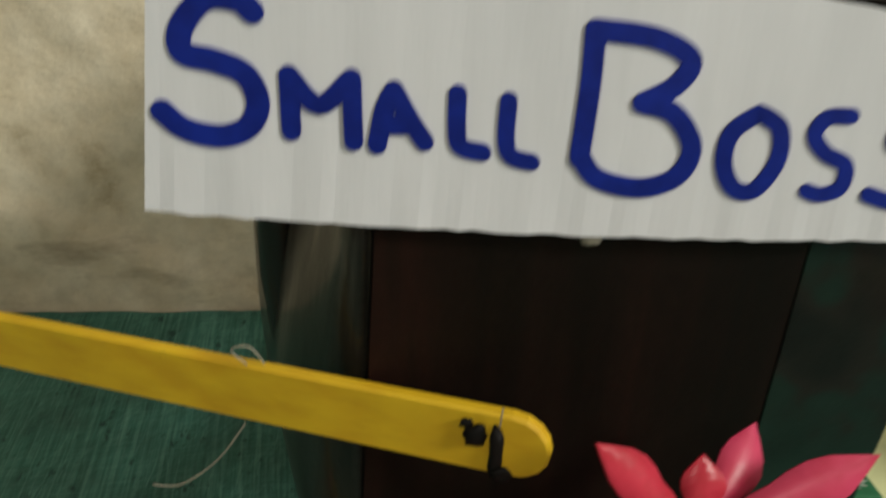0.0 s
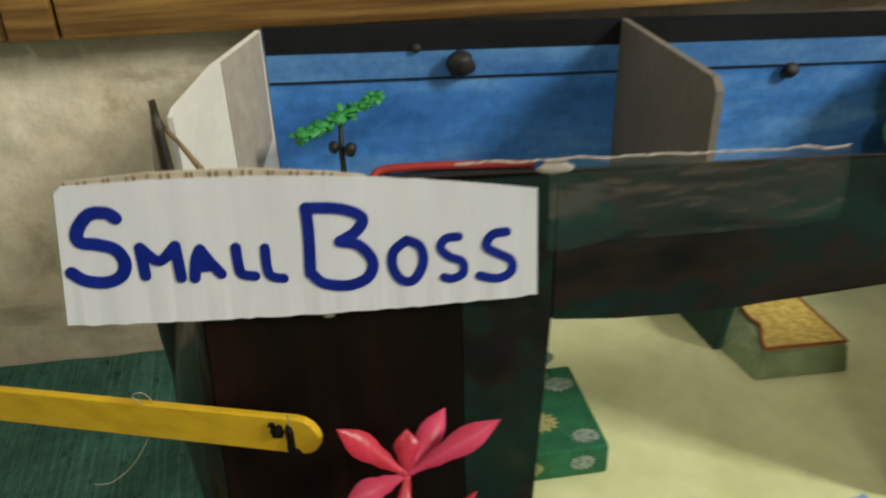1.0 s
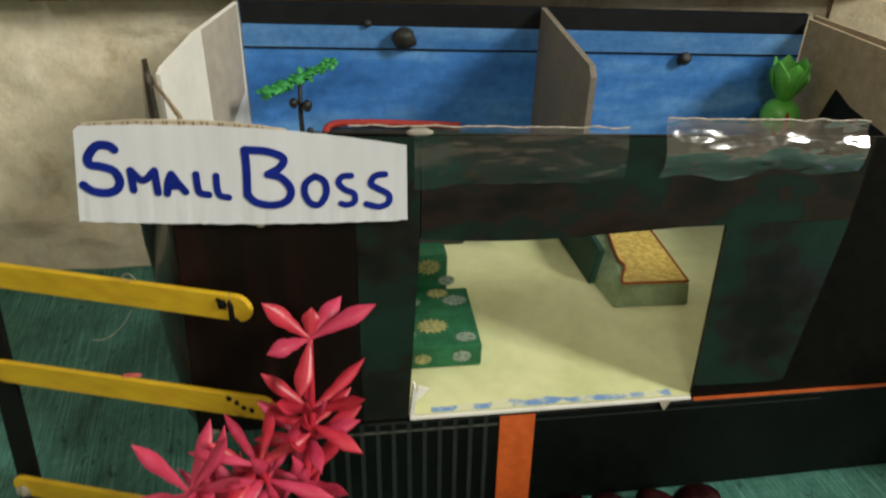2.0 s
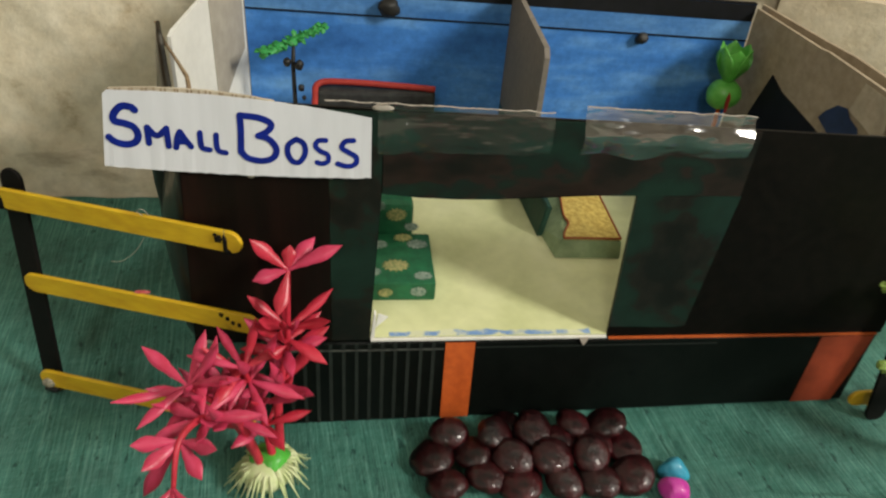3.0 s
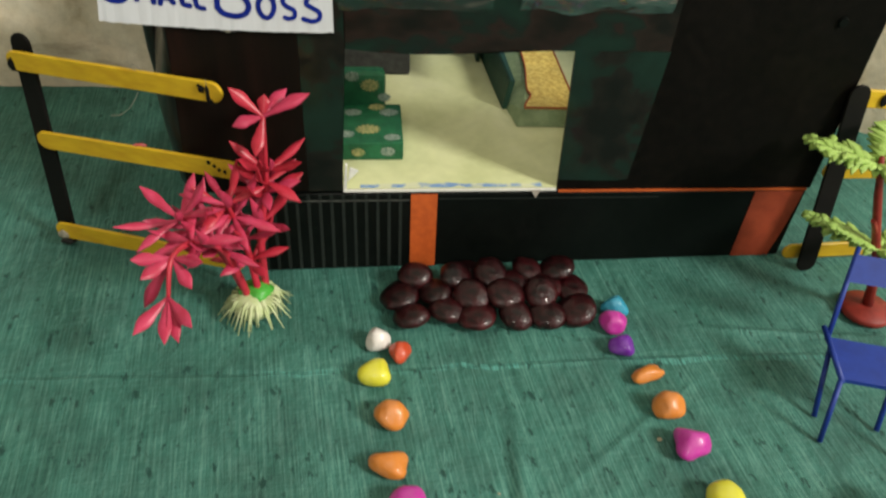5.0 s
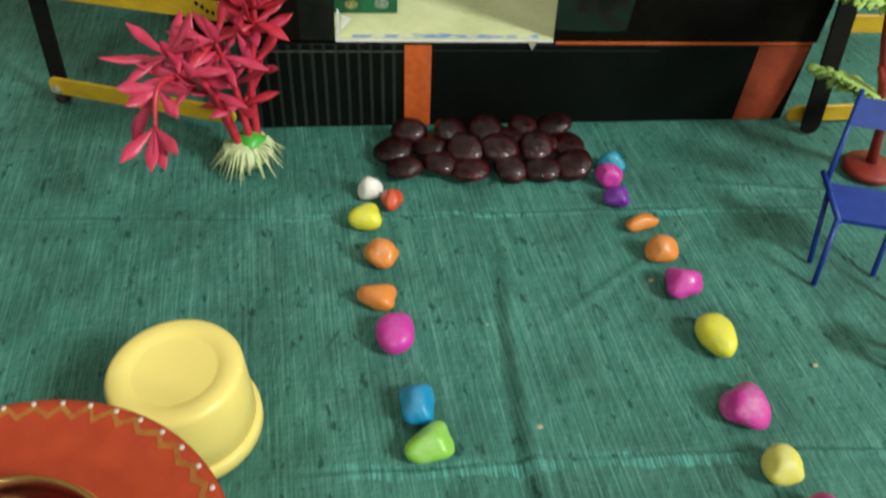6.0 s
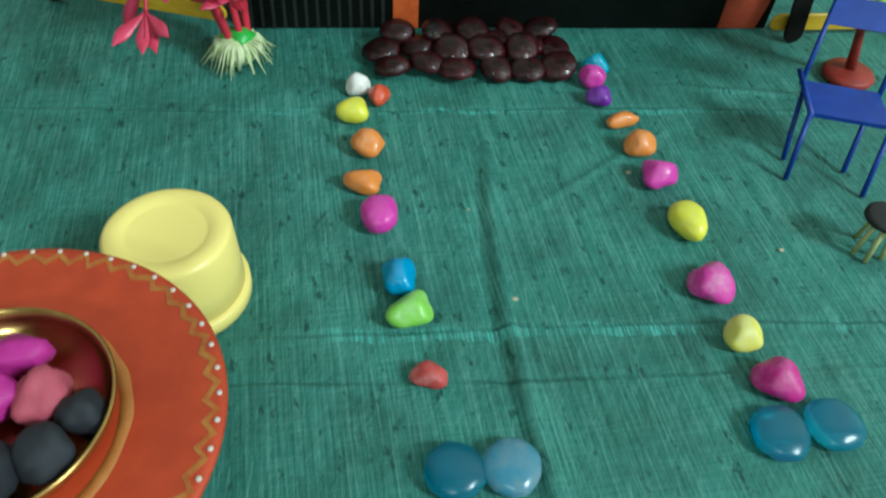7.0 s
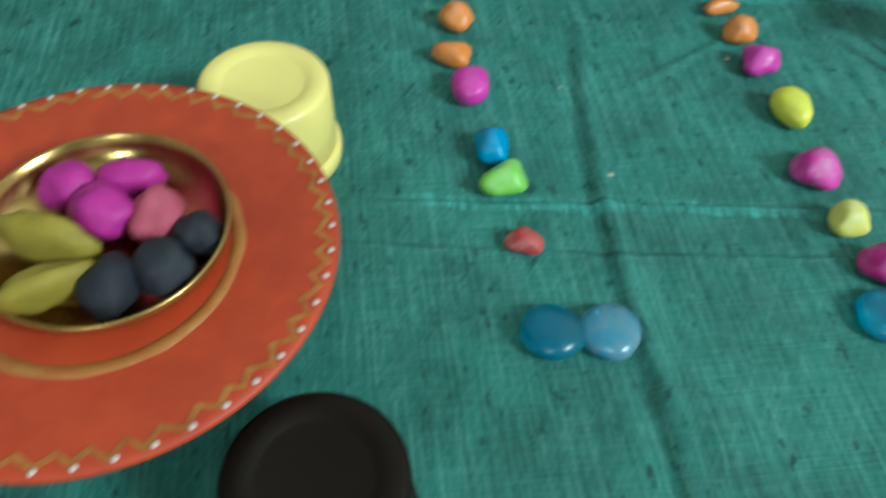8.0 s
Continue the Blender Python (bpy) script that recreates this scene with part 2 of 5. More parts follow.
M = {
    "cloth": cloth_material(),
    "plaster": plaster_material(),
    "wood": wood_material(),
    "film": film_material(0.11),
    "film_shiny": film_material(0.34),
    "room": mat("room_paint", (0.82, 0.78, 0.70), rough=0.8, scale=8.0),
    "floor": mat("floor_tile", (0.32, 0.28, 0.23), rough=0.5, scale=10.0),
    "black_card": mat("black_card", (0.0065, 0.005, 0.004), (0.003, 0.0025, 0.002), rough=0.45, scale=180, bumps=0.15, spec=0.10),
    "box_black": mat("glossy_black_carton", (0.0045, 0.006, 0.005), (0.003, 0.004, 0.0035), rough=0.38, scale=220, bumps=0.08, spec=0.14),
    "stripe": mat("grey_print", (0.021, 0.026, 0.023), rough=0.5, spec=0.2, scale=400),
    "worn_fold": mat("worn_grey_fold", (0.075, 0.080, 0.070), (0.020, 0.022, 0.020), rough=0.6, scale=260),
    "orange_print": mat("orange_print", (0.60, 0.120, 0.024), (0.48, 0.088, 0.018), rough=0.42, scale=240, bumps=0.1),
    # A darker copy of the orange print: the end band's shade is in its colour.
    "shaded_orange": mat("shaded_orange_print", (0.34, 0.055, 0.020), (0.26, 0.038, 0.014), rough=0.5, scale=160, blotch=0.35, bumps=0.1),
    "brown_panel": blend_material("dark_brown_streaked_paper", ((0.35, (0.004, 0.003, 0.002)), (0.55, (0.009, 0.0045, 0.003)), (0.7, (0.022, 0.007, 0.005))), 90, 0.5, stretch=(1, 1, 0.06)),
    "camo": blend_material("camouflage_paper", ((0.36, (0.006, 0.005, 0.004)), (0.46, (0.016, 0.009, 0.007)), (0.50, (0.020, 0.011, 0.009)), (0.53, (0.008, 0.013, 0.010)), (0.62, (0.008, 0.022, 0.015)), (0.80, (0.014, 0.026, 0.019))), 34, 0.4, detail=3.5, stretch=(0.7, 1, 1.2), coat=0.35, bumps=0.22, bdist=0.0008, grain=0.93),
    "camo_green": blend_material("green_camouflage_paper", ((0.38, (0.006, 0.006, 0.005)), (0.46, (0.012, 0.010, 0.008)), (0.50, (0.008, 0.018, 0.013)), (0.62, (0.009, 0.024, 0.017)), (0.78, (0.014, 0.032, 0.023))), 34, 0.4, detail=3.5, coat=0.3, bumps=0.22, bdist=0.0008, grain=0.93),
    # Grey tape; its palest upright streaks put a highlight into the colour.
    "side_tape": blend_material("grey_taped_card_sheen", ((0.38, (0.010, 0.010, 0.009)), (0.55, (0.030, 0.028, 0.024)), (0.70, (0.13, 0.12, 0.105))), 75, 0.35, stretch=(1, 1, 0.10), coat=0.3),
    "tape_black": mat("glossy_black_tape", (0.020, 0.017, 0.015), (0.010, 0.009, 0.008), rough=0.30, scale=120, stretch=(1, 1, 0.2), bumps=0.1, spec=0.6),
    "grey_card": mat("grey_card", (0.23, 0.205, 0.175), (0.19, 0.17, 0.145), rough=0.75, scale=260),
    "brown_card": mat("raw_brown_cardboard", (0.44, 0.36, 0.26), (0.34, 0.275, 0.19), rough=0.85, scale=200, fleck=((0.05, 0.045, 0.04), 0.66)),
    "pale_card": mat("pale_torn_cardboard", (0.56, 0.49, 0.38), (0.46, 0.39, 0.29), rough=0.85, scale=200),
    "flute": mat("corrugated_edge", (0.34, 0.25, 0.15), (0.20, 0.14, 0.08), rough=0.9, scale=500),
    "patch_grey": mat("patch_grey_card", (0.45, 0.41, 0.35), (0.38, 0.345, 0.29), rough=0.8, scale=120),
    "white_card": mat("white_card", (0.80, 0.79, 0.75), (0.74, 0.73, 0.69), rough=0.6, scale=160, blotch=0.12),
    "blue_paint": blend_material("blue_paint", ((0.30, (0.034, 0.135, 0.42)), (0.50, (0.060, 0.215, 0.60)), (0.68, (0.14, 0.34, 0.70))), 22, 0.55, detail=5.0, stretch=(0.5, 1, 2.2)),
    "dull_blue": mat("dull_dark_blue_paint", (0.030, 0.060, 0.16), (0.018, 0.038, 0.10), rough=0.6, scale=140, blotch=0.4),
    "blue_band": blend_material("light_blue_paint", ((0.34, (0.05, 0.17, 0.46)), (0.62, (0.14, 0.32, 0.62))), 26, 0.5, detail=5.0, stretch=(0.4, 1, 2.0)),
    "dark_paint": mat("dark_paint", (0.009, 0.010, 0.013), (0.005, 0.006, 0.007), rough=0.6, spec=0.25, scale=90),
    "cream_paper": blend_material("cream_paper", ((0.32, (0.55, 0.58, 0.30)), (0.55, (0.68, 0.70, 0.40)), (0.70, (0.74, 0.75, 0.47))), 18, 0.5, bumps=0.08, grain=0.93),
    "blue_smear": mat("blue_smear", (0.17, 0.31, 0.58), (0.66, 0.68, 0.46), rough=0.5, scale=110, lo=0.42, hi=0.54, blotch=0.1),
    "sign": mat("white_paper", (0.655, 0.67, 0.715), (0.60, 0.615, 0.655), rough=0.55, scale=45, stretch=(3, 1, 0.35), blotch=0.06, bumps=0.2, bdist=0.0008),
    "ink": mat("blue_marker", (0.006, 0.022, 0.27), (0.004, 0.014, 0.19), rough=0.5, spec=0.2, scale=300, bumps=0.05),
    "yellow_stick": mat("yellow_painted_stick", (0.76, 0.50, 0.018), (0.64, 0.38, 0.012), rough=0.5, scale=170, stretch=(0.3, 1, 1.5), fleck=((0.10, 0.06, 0.012), 0.685), bumps=0.35),
    "black_stick": mat("black_painted_stick", (0.0065, 0.0055, 0.005), rough=0.6, scale=200, spec=0.2),
    "black_clay": mat("black_clay", (0.015, 0.015, 0.014), rough=0.55, scale=200, bumps=0.5),
    "glue": mat("hot_glue", (0.55, 0.52, 0.42), rough=0.15, scale=200, trans=0.4),
    "red_leaf": mat("red_plastic_leaf", (0.60, 0.034, 0.070), (0.46, 0.020, 0.040), rough=0.40, scale=140, bumps=0.15, blotch=0.2),
    "pink_leaf": mat("pink_plastic_leaf", (0.68, 0.065, 0.155), (0.56, 0.036, 0.090), rough=0.40, scale=140, bumps=0.15),
    "root_white": mat("pale_plastic_root", (0.70, 0.74, 0.46), (0.56, 0.66, 0.30), rough=0.45, scale=160),
    "root_green": mat("bright_green_plastic", (0.10, 0.50, 0.06), rough=0.4, scale=160),
    # The flecks are frosting, with the glass's grey reflections put into their colour.
    "maroon_glass": mat("maroon_glass", (0.20, 0.016, 0.025), (0.016, 0.004, 0.005), rough=0.36, scale=110, trans=0.50, coat=0.25, bumps=1.0, spread=0.6, spec=0.22, bdist=0.0022, lo=0.38, hi=0.70, blotch=0.6, fleck=((0.11, 0.060, 0.060), 0.61)),
    "blue_glass": mat("blue_glass", (0.13, 0.57, 0.80), (0.09, 0.50, 0.75), rough=0.26, scale=90, trans=0.85, bumps=0.06, spec=0.4),
    "pearl_glass": mat("pearl_blue_glass", (0.40, 0.60, 0.72), (0.12, 0.50, 0.76), rough=0.24, scale=110, trans=0.62, coat=0.2, bumps=0.06, spec=0.4),
    "tub_yellow": mat("yellow_plastic", (0.86, 0.70, 0.205), (0.84, 0.68, 0.195), rough=0.36, scale=60, bumps=0.03, blotch=0.05),
    "tub_brown": mat("dark_brown_plastic", (0.010, 0.006, 0.004), (0.008, 0.005, 0.0035), spec=0.16, rough=0.42, scale=60, bumps=0.03, blotch=0.1),
    "clay_plate": mat("orange_painted_clay", (0.43, 0.050, 0.011), (0.36, 0.037, 0.009), rough=0.5, scale=110, bumps=0.12, blotch=0.15),
    "gold_paint": mat("dull_gold_paint", (0.46, 0.20, 0.04), (0.38, 0.10, 0.02), rough=0.5, scale=260, metal=0.2),
    "ring_paint": mat("faded_gold_ring_paint", (0.40, 0.17, 0.035), (0.36, 0.12, 0.022), rough=0.5, scale=240),
    "white_dot": mat("white_paint_dot", (0.78, 0.66, 0.58), rough=0.5, scale=300),
    "brass": mat("brass", (0.60, 0.40, 0.13), (0.50, 0.32, 0.10), rough=0.24, scale=90, metal=1.0, bumps=0.04),
    "blue_stick": mat("blue_painted_stick", (0.012, 0.046, 0.34), (0.009, 0.035, 0.27), rough=0.45, scale=160, bumps=0.25),
    "red_stick": mat("red_painted_stick", (0.30, 0.030, 0.020), (0.22, 0.020, 0.014), rough=0.5, scale=160),
    "fern": mat("light_green_plastic", (0.42, 0.60, 0.15), (0.34, 0.52, 0.11), rough=0.45, scale=200),
    "pale_leg": mat("pale_yellow_stick", (0.52, 0.56, 0.24), rough=0.5, scale=200),
    "green_clay": mat("bright_green_plastic_leaflets", (0.05, 0.36, 0.09), (0.025, 0.24, 0.05), rough=0.5, scale=120, bumps=0.4),
    "green_leaf": mat("green_plastic_leaf", (0.17, 0.54, 0.10), (0.10, 0.42, 0.055), rough=0.4, scale=120),
    "red_rim": mat("red_felt", (0.42, 0.035, 0.025), rough=0.7, scale=200),
    "grey_seat": mat("grey_black_fabric", (0.040, 0.042, 0.040), (0.018, 0.018, 0.018), rough=0.7, scale=200),
    "sofa_green": mat("green_brocade", (0.014, 0.135, 0.055), (0.008, 0.09, 0.036), rough=0.5, scale=240, bumps=0.4),
    "gold_flower": mat("gold_brocade_flower", (0.42, 0.38, 0.16), (0.20, 0.24, 0.09), rough=0.45, scale=700, lo=0.42, hi=0.58),
    "silver_flower": mat("silver_brocade_leaf", (0.30, 0.36, 0.30), (0.12, 0.20, 0.15), rough=0.45, scale=700, lo=0.42, hi=0.58),
    "bed_top": mat("yellow_brocade", (0.84, 0.65, 0.17), (0.62, 0.42, 0.09), rough=0.6, scale=420, lo=0.42, hi=0.58),
    "bed_side": mat("pale_green_cloth", (0.34, 0.43, 0.24), (0.24, 0.33, 0.17), rough=0.7, scale=200),
    "bed_edge": mat("rust_piping", (0.42, 0.12, 0.04), rough=0.7, scale=300),
    "bottle_green": mat("bottle_green_card", (0.02, 0.075, 0.05), rough=0.6, scale=200),
    "speck": mat("pale_crumb", (0.55, 0.48, 0.33), rough=0.8, scale=500),
    "scrap": mat("torn_tape_scrap", (0.50, 0.44, 0.38), rough=0.5, scale=300),
}


def stone_mat(name, c, pale=0.08, rough=0.34):
    c2 = tuple(min(1, v * (1 - pale) + 0.75 * pale) for v in c)
    return mat(name, c, c2 if pale else tuple(v * 0.85 for v in c), rough=rough + 0.06, scale=130, bumps=0.25, coat=0.12 if rough < 0.45 else 0.0, lo=0.30 if pale else 0.35, hi=0.52 if pale else 0.65, blotch=0.12, bdist=0.001)


STONE = {
    "white": stone_mat("white_pebble_paint", (0.78, 0.74, 0.70)),
    "red": stone_mat("red_pebble_paint", (0.58, 0.075, 0.025)),
    "yellow": stone_mat("yellow_pebble_paint", (0.74, 0.70, 0.045)),
    "lemon": stone_mat("chalky_yellow_pebble_paint", (0.68, 0.63, 0.10), 0.25, 0.52),
    "orange": stone_mat("orange_pebble_paint", (0.68, 0.23, 0.035), 0.10),
    "magenta": stone_mat("magenta_pebble_paint", (0.56, 0.035, 0.36)),
    "pink": stone_mat("streaked_pink_pebble_paint", (0.52, 0.035, 0.31), 0.20, 0.50),
    "crimson": stone_mat("streaked_crimson_pebble_paint", (0.44, 0.010, 0.21), 0.12, 0.50),
    "blue": stone_mat("blue_pebble_paint", (0.02, 0.26, 0.52)),
    "sky": stone_mat("sky_blue_pebble_paint", (0.03, 0.30, 0.45)),
    "green": stone_mat("lime_pebble_paint", (0.27, 0.56, 0.07), 0.18),
    "brick": stone_mat("chalky_red_pebble_paint", (0.42, 0.055, 0.05), 0.2, 0.6),
    "purple": stone_mat("purple_pebble_paint", (0.16, 0.02, 0.34)),
    "veg_pink": mat("dusty_pink_clay", (0.50, 0.09, 0.14), rough=0.7, scale=150, bumps=0.4),
    "veg_black": mat("blue_black_clay", (0.020, 0.022, 0.030), rough=0.75, scale=150, bumps=0.4),
    "veg_olive": mat("olive_yellow_clay", (0.36, 0.27, 0.025), rough=0.7, scale=150, bumps=0.4),
    "veg_magenta": mat("magenta_clay", (0.50, 0.02, 0.30), rough=0.6, scale=150, bumps=0.3),
}


# ---- mesh helpers ----
def thing(name, label, category, at=(0, 0, 0), group="", kind=""):
    ob = new(name)
    ob.empty_display_size = 0.01
    ob.location = at
    return tagged(ob, label, category, group, kind)


def root_of(ob):
    while ob.parent:
        ob = ob.parent
    return ob


def part(name, bm, material, parent=None, label="", smooth=False):
    """Links a bmesh, made in world places, as one mesh under a thing or under a part."""
    if parent:
        bmesh.ops.translate(bm, verts=bm.verts, vec=-root_of(parent).location)
    bmesh.ops.recalc_face_normals(bm, faces=bm.faces)
    me = bpy.data.meshes.new(name)
    for f in bm.faces:
        f.smooth = smooth
    bm.to_mesh(me)
    bm.free()
    me.materials.append(material)
    ob = new(name, me)
    if parent:
        ob.parent = parent
    if label:
        ob["label"] = label
    return ob


def placed(name, bm, material, parent, at, label="", smooth=True):
    """A part made round the origin, moved to its place in the world."""
    bmesh.ops.translate(bm, verts=bm.verts, vec=at)
    return part(name, bm, material, parent, label, smooth)


def prism(bm, outline, axis, a, b):
    """A flat outline of two coordinates, given a thickness from a to b along an axis."""
    def at(p, v):
        return {"x": (v, p[0], p[1]), "y": (p[0], v, p[1]), "z": (p[0], p[1], v)}[axis]
    lo = [bm.verts.new(at(p, a)) for p in outline]
    hi = [bm.verts.new(at(p, b)) for p in outline]
    n = len(outline)
    bm.faces.new(lo)
    bm.faces.new(hi)
    for i in range(n):
        bm.faces.new((lo[i], lo[(i + 1) % n], hi[(i + 1) % n], hi[i]))
    return bm


def box(x0, x1, y0, y1, z0, z1, bevel=0.0, bm=None):
    bm = bm or bmesh.new()
    made = bmesh.ops.create_cube(bm, size=1.0, matrix=Matrix.LocRotScale(((x0 + x1) / 2, (y0 + y1) / 2, (z0 + z1) / 2), None, (x1 - x0, y1 - y0, z1 - z0)))
    if bevel:
        edges = list({e for v in made["verts"] for e in v.link_edges})
        bmesh.ops.bevel(bm, geom=edges, offset=bevel, segments=2, affect="EDGES", profile=0.6)
    return bm


def rod(bm, a, b, r0, r1=None, sides=10):
    a, b = Vector(a), Vector(b)
    r1 = r0 if r1 is None else r1
    turn = (b - a).to_track_quat("Z", "Y").to_matrix().to_4x4()
    bmesh.ops.create_cone(bm, cap_ends=True, segments=sides, radius1=r0, radius2=r1, depth=(b - a).length, matrix=Matrix.Translation((a + b) / 2) @ turn)
    return bm


def tube(bm, points, radii, sides=8):
    """A round stem along points."""
    points = [Vector(p) for p in points]
    rings = []
    for i, p in enumerate(points):
        d = (points[min(i + 1, len(points) - 1)] - points[max(i - 1, 0)]).normalized()
        u = d.cross(Vector((0.31, 0.2, 0.93))).normalized()
        v = d.cross(u)
        r = radii[i] if isinstance(radii, (list, tuple)) else radii
        rings.append([bm.verts.new(p + r * (math.cos(6.2832 * k / sides) * u + math.sin(6.2832 * k / sides) * v)) for k in range(sides)])
    for a, b in zip(rings, rings[1:]):
        for k in range(sides):
            bm.faces.new((a[k], a[(k + 1) % sides], b[(k + 1) % sides], b[k]))
    bm.faces.new(rings[0])
    bm.faces.new(rings[-1])
    return bm


def lathe(bm, profile, centre, sides=72):
    """Turns (radius, height) pairs round an upright axis."""
    cx, cy, cz = centre
    rings = []
    for r, z in profile:
        if r < 1e-6:
            rings.append([bm.verts.new((cx, cy, cz + z))])
        else:
            rings.append([bm.verts.new((cx + r * math.cos(6.28318 * k / sides), cy + r * math.sin(6.28318 * k / sides), cz + z)) for k in range(sides)])
    for a, b in zip(rings, rings[1:]):
        for k in range(sides):
            j = (k + 1) % sides
            quad = [a[k % len(a)], a[j % len(a)], b[j % len(b)], b[k % len(b)]]
            quad = [v for i, v in enumerate(quad) if v not in quad[:i]]
            if len(quad) > 2:
                bm.faces.new(quad)
    return bm


def lump(size, seed, rough=0.22, turn=0.0, squash=1.0, sub=3, freq=1.1, tilt=0.0):
    """An uneven pebble or lump of clay, size = its width, depth and height, standing on z = 0."""
    bm = bmesh.new()
    bmesh.ops.create_icosphere(bm, subdivisions=sub, radius=1.0)
    off = Vector((seed * 3.17, seed * 1.93, seed * 0.71))
    for v in bm.verts:
        d = v.co.normalized()
        k = 1 + rough * (noise.noise(d * freq + off) + 0.4 * noise.noise(d * freq * 2.3 + off))
        v.co = d * k
        v.co.z = v.co.z if v.co.z > 0 else v.co.z * squash
    xs, ys, zs = ([v.co[i] for v in bm.verts] for i in range(3))
    for v in bm.verts:
        v.co.x = ((v.co.x - min(xs)) / (max(xs) - min(xs)) - 0.5) * size[0]
        v.co.y = ((v.co.y - min(ys)) / (max(ys) - min(ys)) - 0.5) * size[1]
        v.co.z = ((v.co.z - min(zs)) / (max(zs) - min(zs))) * size[2]
    bmesh.ops.transform(bm, matrix=pose(0, 0, 0, tilt, 0, turn), verts=bm.verts)
    low = min(v.co.z for v in bm.verts)
    bmesh.ops.translate(bm, verts=bm.verts, vec=(0, 0, -low))
    return bm


def leaf(bm, base, way, face, length, width, bend=0.3, fold=0.25, steps=6, thick=0.00035, blunt=False):
    """A pointed leaf from base along way, its upper side towards face; bend lowers its tip."""
    base, way = Vector(base), Vector(way).normalized()
    side = way.cross(Vector(face)).normalized()
    up = side.cross(way).normalized()
    rows = []
    for i in range(steps + 1):
        f = i / steps
        w = width * 0.5 * (math.sin(math.pi * f ** 1.6) ** 1.25 if 0 < f < 1 else 0) + (0.0006 if f < 0.35 else 0)
        if blunt:
            w = width * 0.5 * (0.25 + 0.75 * math.sin(math.pi * min(0.5, 0.62 * f)) if f < 0.8 else 0.62 if f < 1 else 0.12)
        p = base + way * length * f - up * bend * length * f * f
        rows.append([(p - side * w + up * fold * w, p + up * 0.0, p + side * w + up * fold * w)])
    top, low = [], []
    for (l, c, r), in rows:
        top.append([bm.verts.new(q + up * thick) for q in (l, c, r)])
        low.append([bm.verts.new(q - up * thick) for q in (l, c, r)])
    for a, b in zip(top, top[1:]):
        for k in range(2):
            bm.faces.new((a[k], a[k + 1], b[k + 1], b[k]))
    for a, b in zip(low, low[1:]):
        for k in range(2):
            bm.faces.new((b[k], b[k + 1], a[k + 1], a[k]))
    for (ta, tb), (la, lb) in zip(zip(top, top[1:]), zip(low, low[1:])):
        bm.faces.new((ta[0], tb[0], lb[0], la[0]))
        bm.faces.new((ta[2], la[2], lb[2], tb[2]))
    return bm


def stick(a, b, face, width=0.0100, thick=0.0020):
    """A craft stick with round ends from a to b, its flat side towards face."""
    a, b = Vector(a), Vector(b)
    way = (b - a).normalized()
    side = way.cross(Vector(face)).normalized()
    up = side.cross(way)
    r = width / 2
    rim = []
    for centre, start in ((b - way * r, -90), (a + way * r, 90)):
        for k in range(9):
            an = radians(start + 180 * k / 8)
            rim.append(centre + way * r * math.cos(an) + side * r * math.sin(an))
    bm = bmesh.new()
    lo = [bm.verts.new(p - up * thick / 2) for p in rim]
    hi = [bm.verts.new(p + up * thick / 2) for p in rim]
    bm.faces.new(lo)
    bm.faces.new(hi)
    for i in range(len(rim)):
        j = (i + 1) % len(rim)
        bm.faces.new((lo[i], lo[j], hi[j], hi[i]))
    long_edges = [e for e in bm.edges if (e.verts[0] in lo) == (e.verts[1] in lo)]
    bmesh.ops.bevel(bm, geom=long_edges, offset=0.0004, segments=1, affect="EDGES")
    return bm


def ribbon(bm, points, width, lift, depth, point=None, closed=False):
    """A raised stroke of even width along points (u, v); point turns (u, v, height) into a place."""
    n = len(points)
    pts = [Vector((p[0], p[1])) for p in points]
    rows = []
    for i in range(n):
        if closed:
            d = pts[(i + 1) % n] - pts[i - 1]
        else:
            d = pts[min(i + 1, n - 1)] - pts[max(i - 1, 0)]
        d = d.normalized() if d.length else Vector((1, 0))
        s = Vector((-d.y, d.x)) * width / 2
        rows.append([bm.verts.new(point(q.x, q.y, h)) for q, h in ((pts[i] - s, lift), (pts[i] - s, lift + depth), (pts[i] + s, lift + depth), (pts[i] + s, lift))])
    pairs = list(zip(rows, rows[1:])) + ([(rows[-1], rows[0])] if closed else [])
    for a, b in pairs:
        for k in range(3):
            bm.faces.new((a[k], a[k + 1], b[k + 1], b[k]))
    if not closed:
        bm.faces.new(rows[0])
        bm.faces.new(rows[-1])
    return bm


def smooth_line(points, steps=6):
    """A soft curve through points (Catmull-Rom)."""
    p = [Vector(q) for q in points]
    out = []
    for i in range(len(p) - 1):
        a, b, c, d = p[max(i - 1, 0)], p[i], p[i + 1], p[min(i + 2, len(p) - 1)]
        for k in range(steps):
            t = k / steps
            out.append(0.5 * ((2 * b) + (c - a) * t + (2 * a - 5 * b + 4 * c - d) * t * t + (3 * b - 3 * c + d - a) * t ** 3))
    return out + [p[-1]]


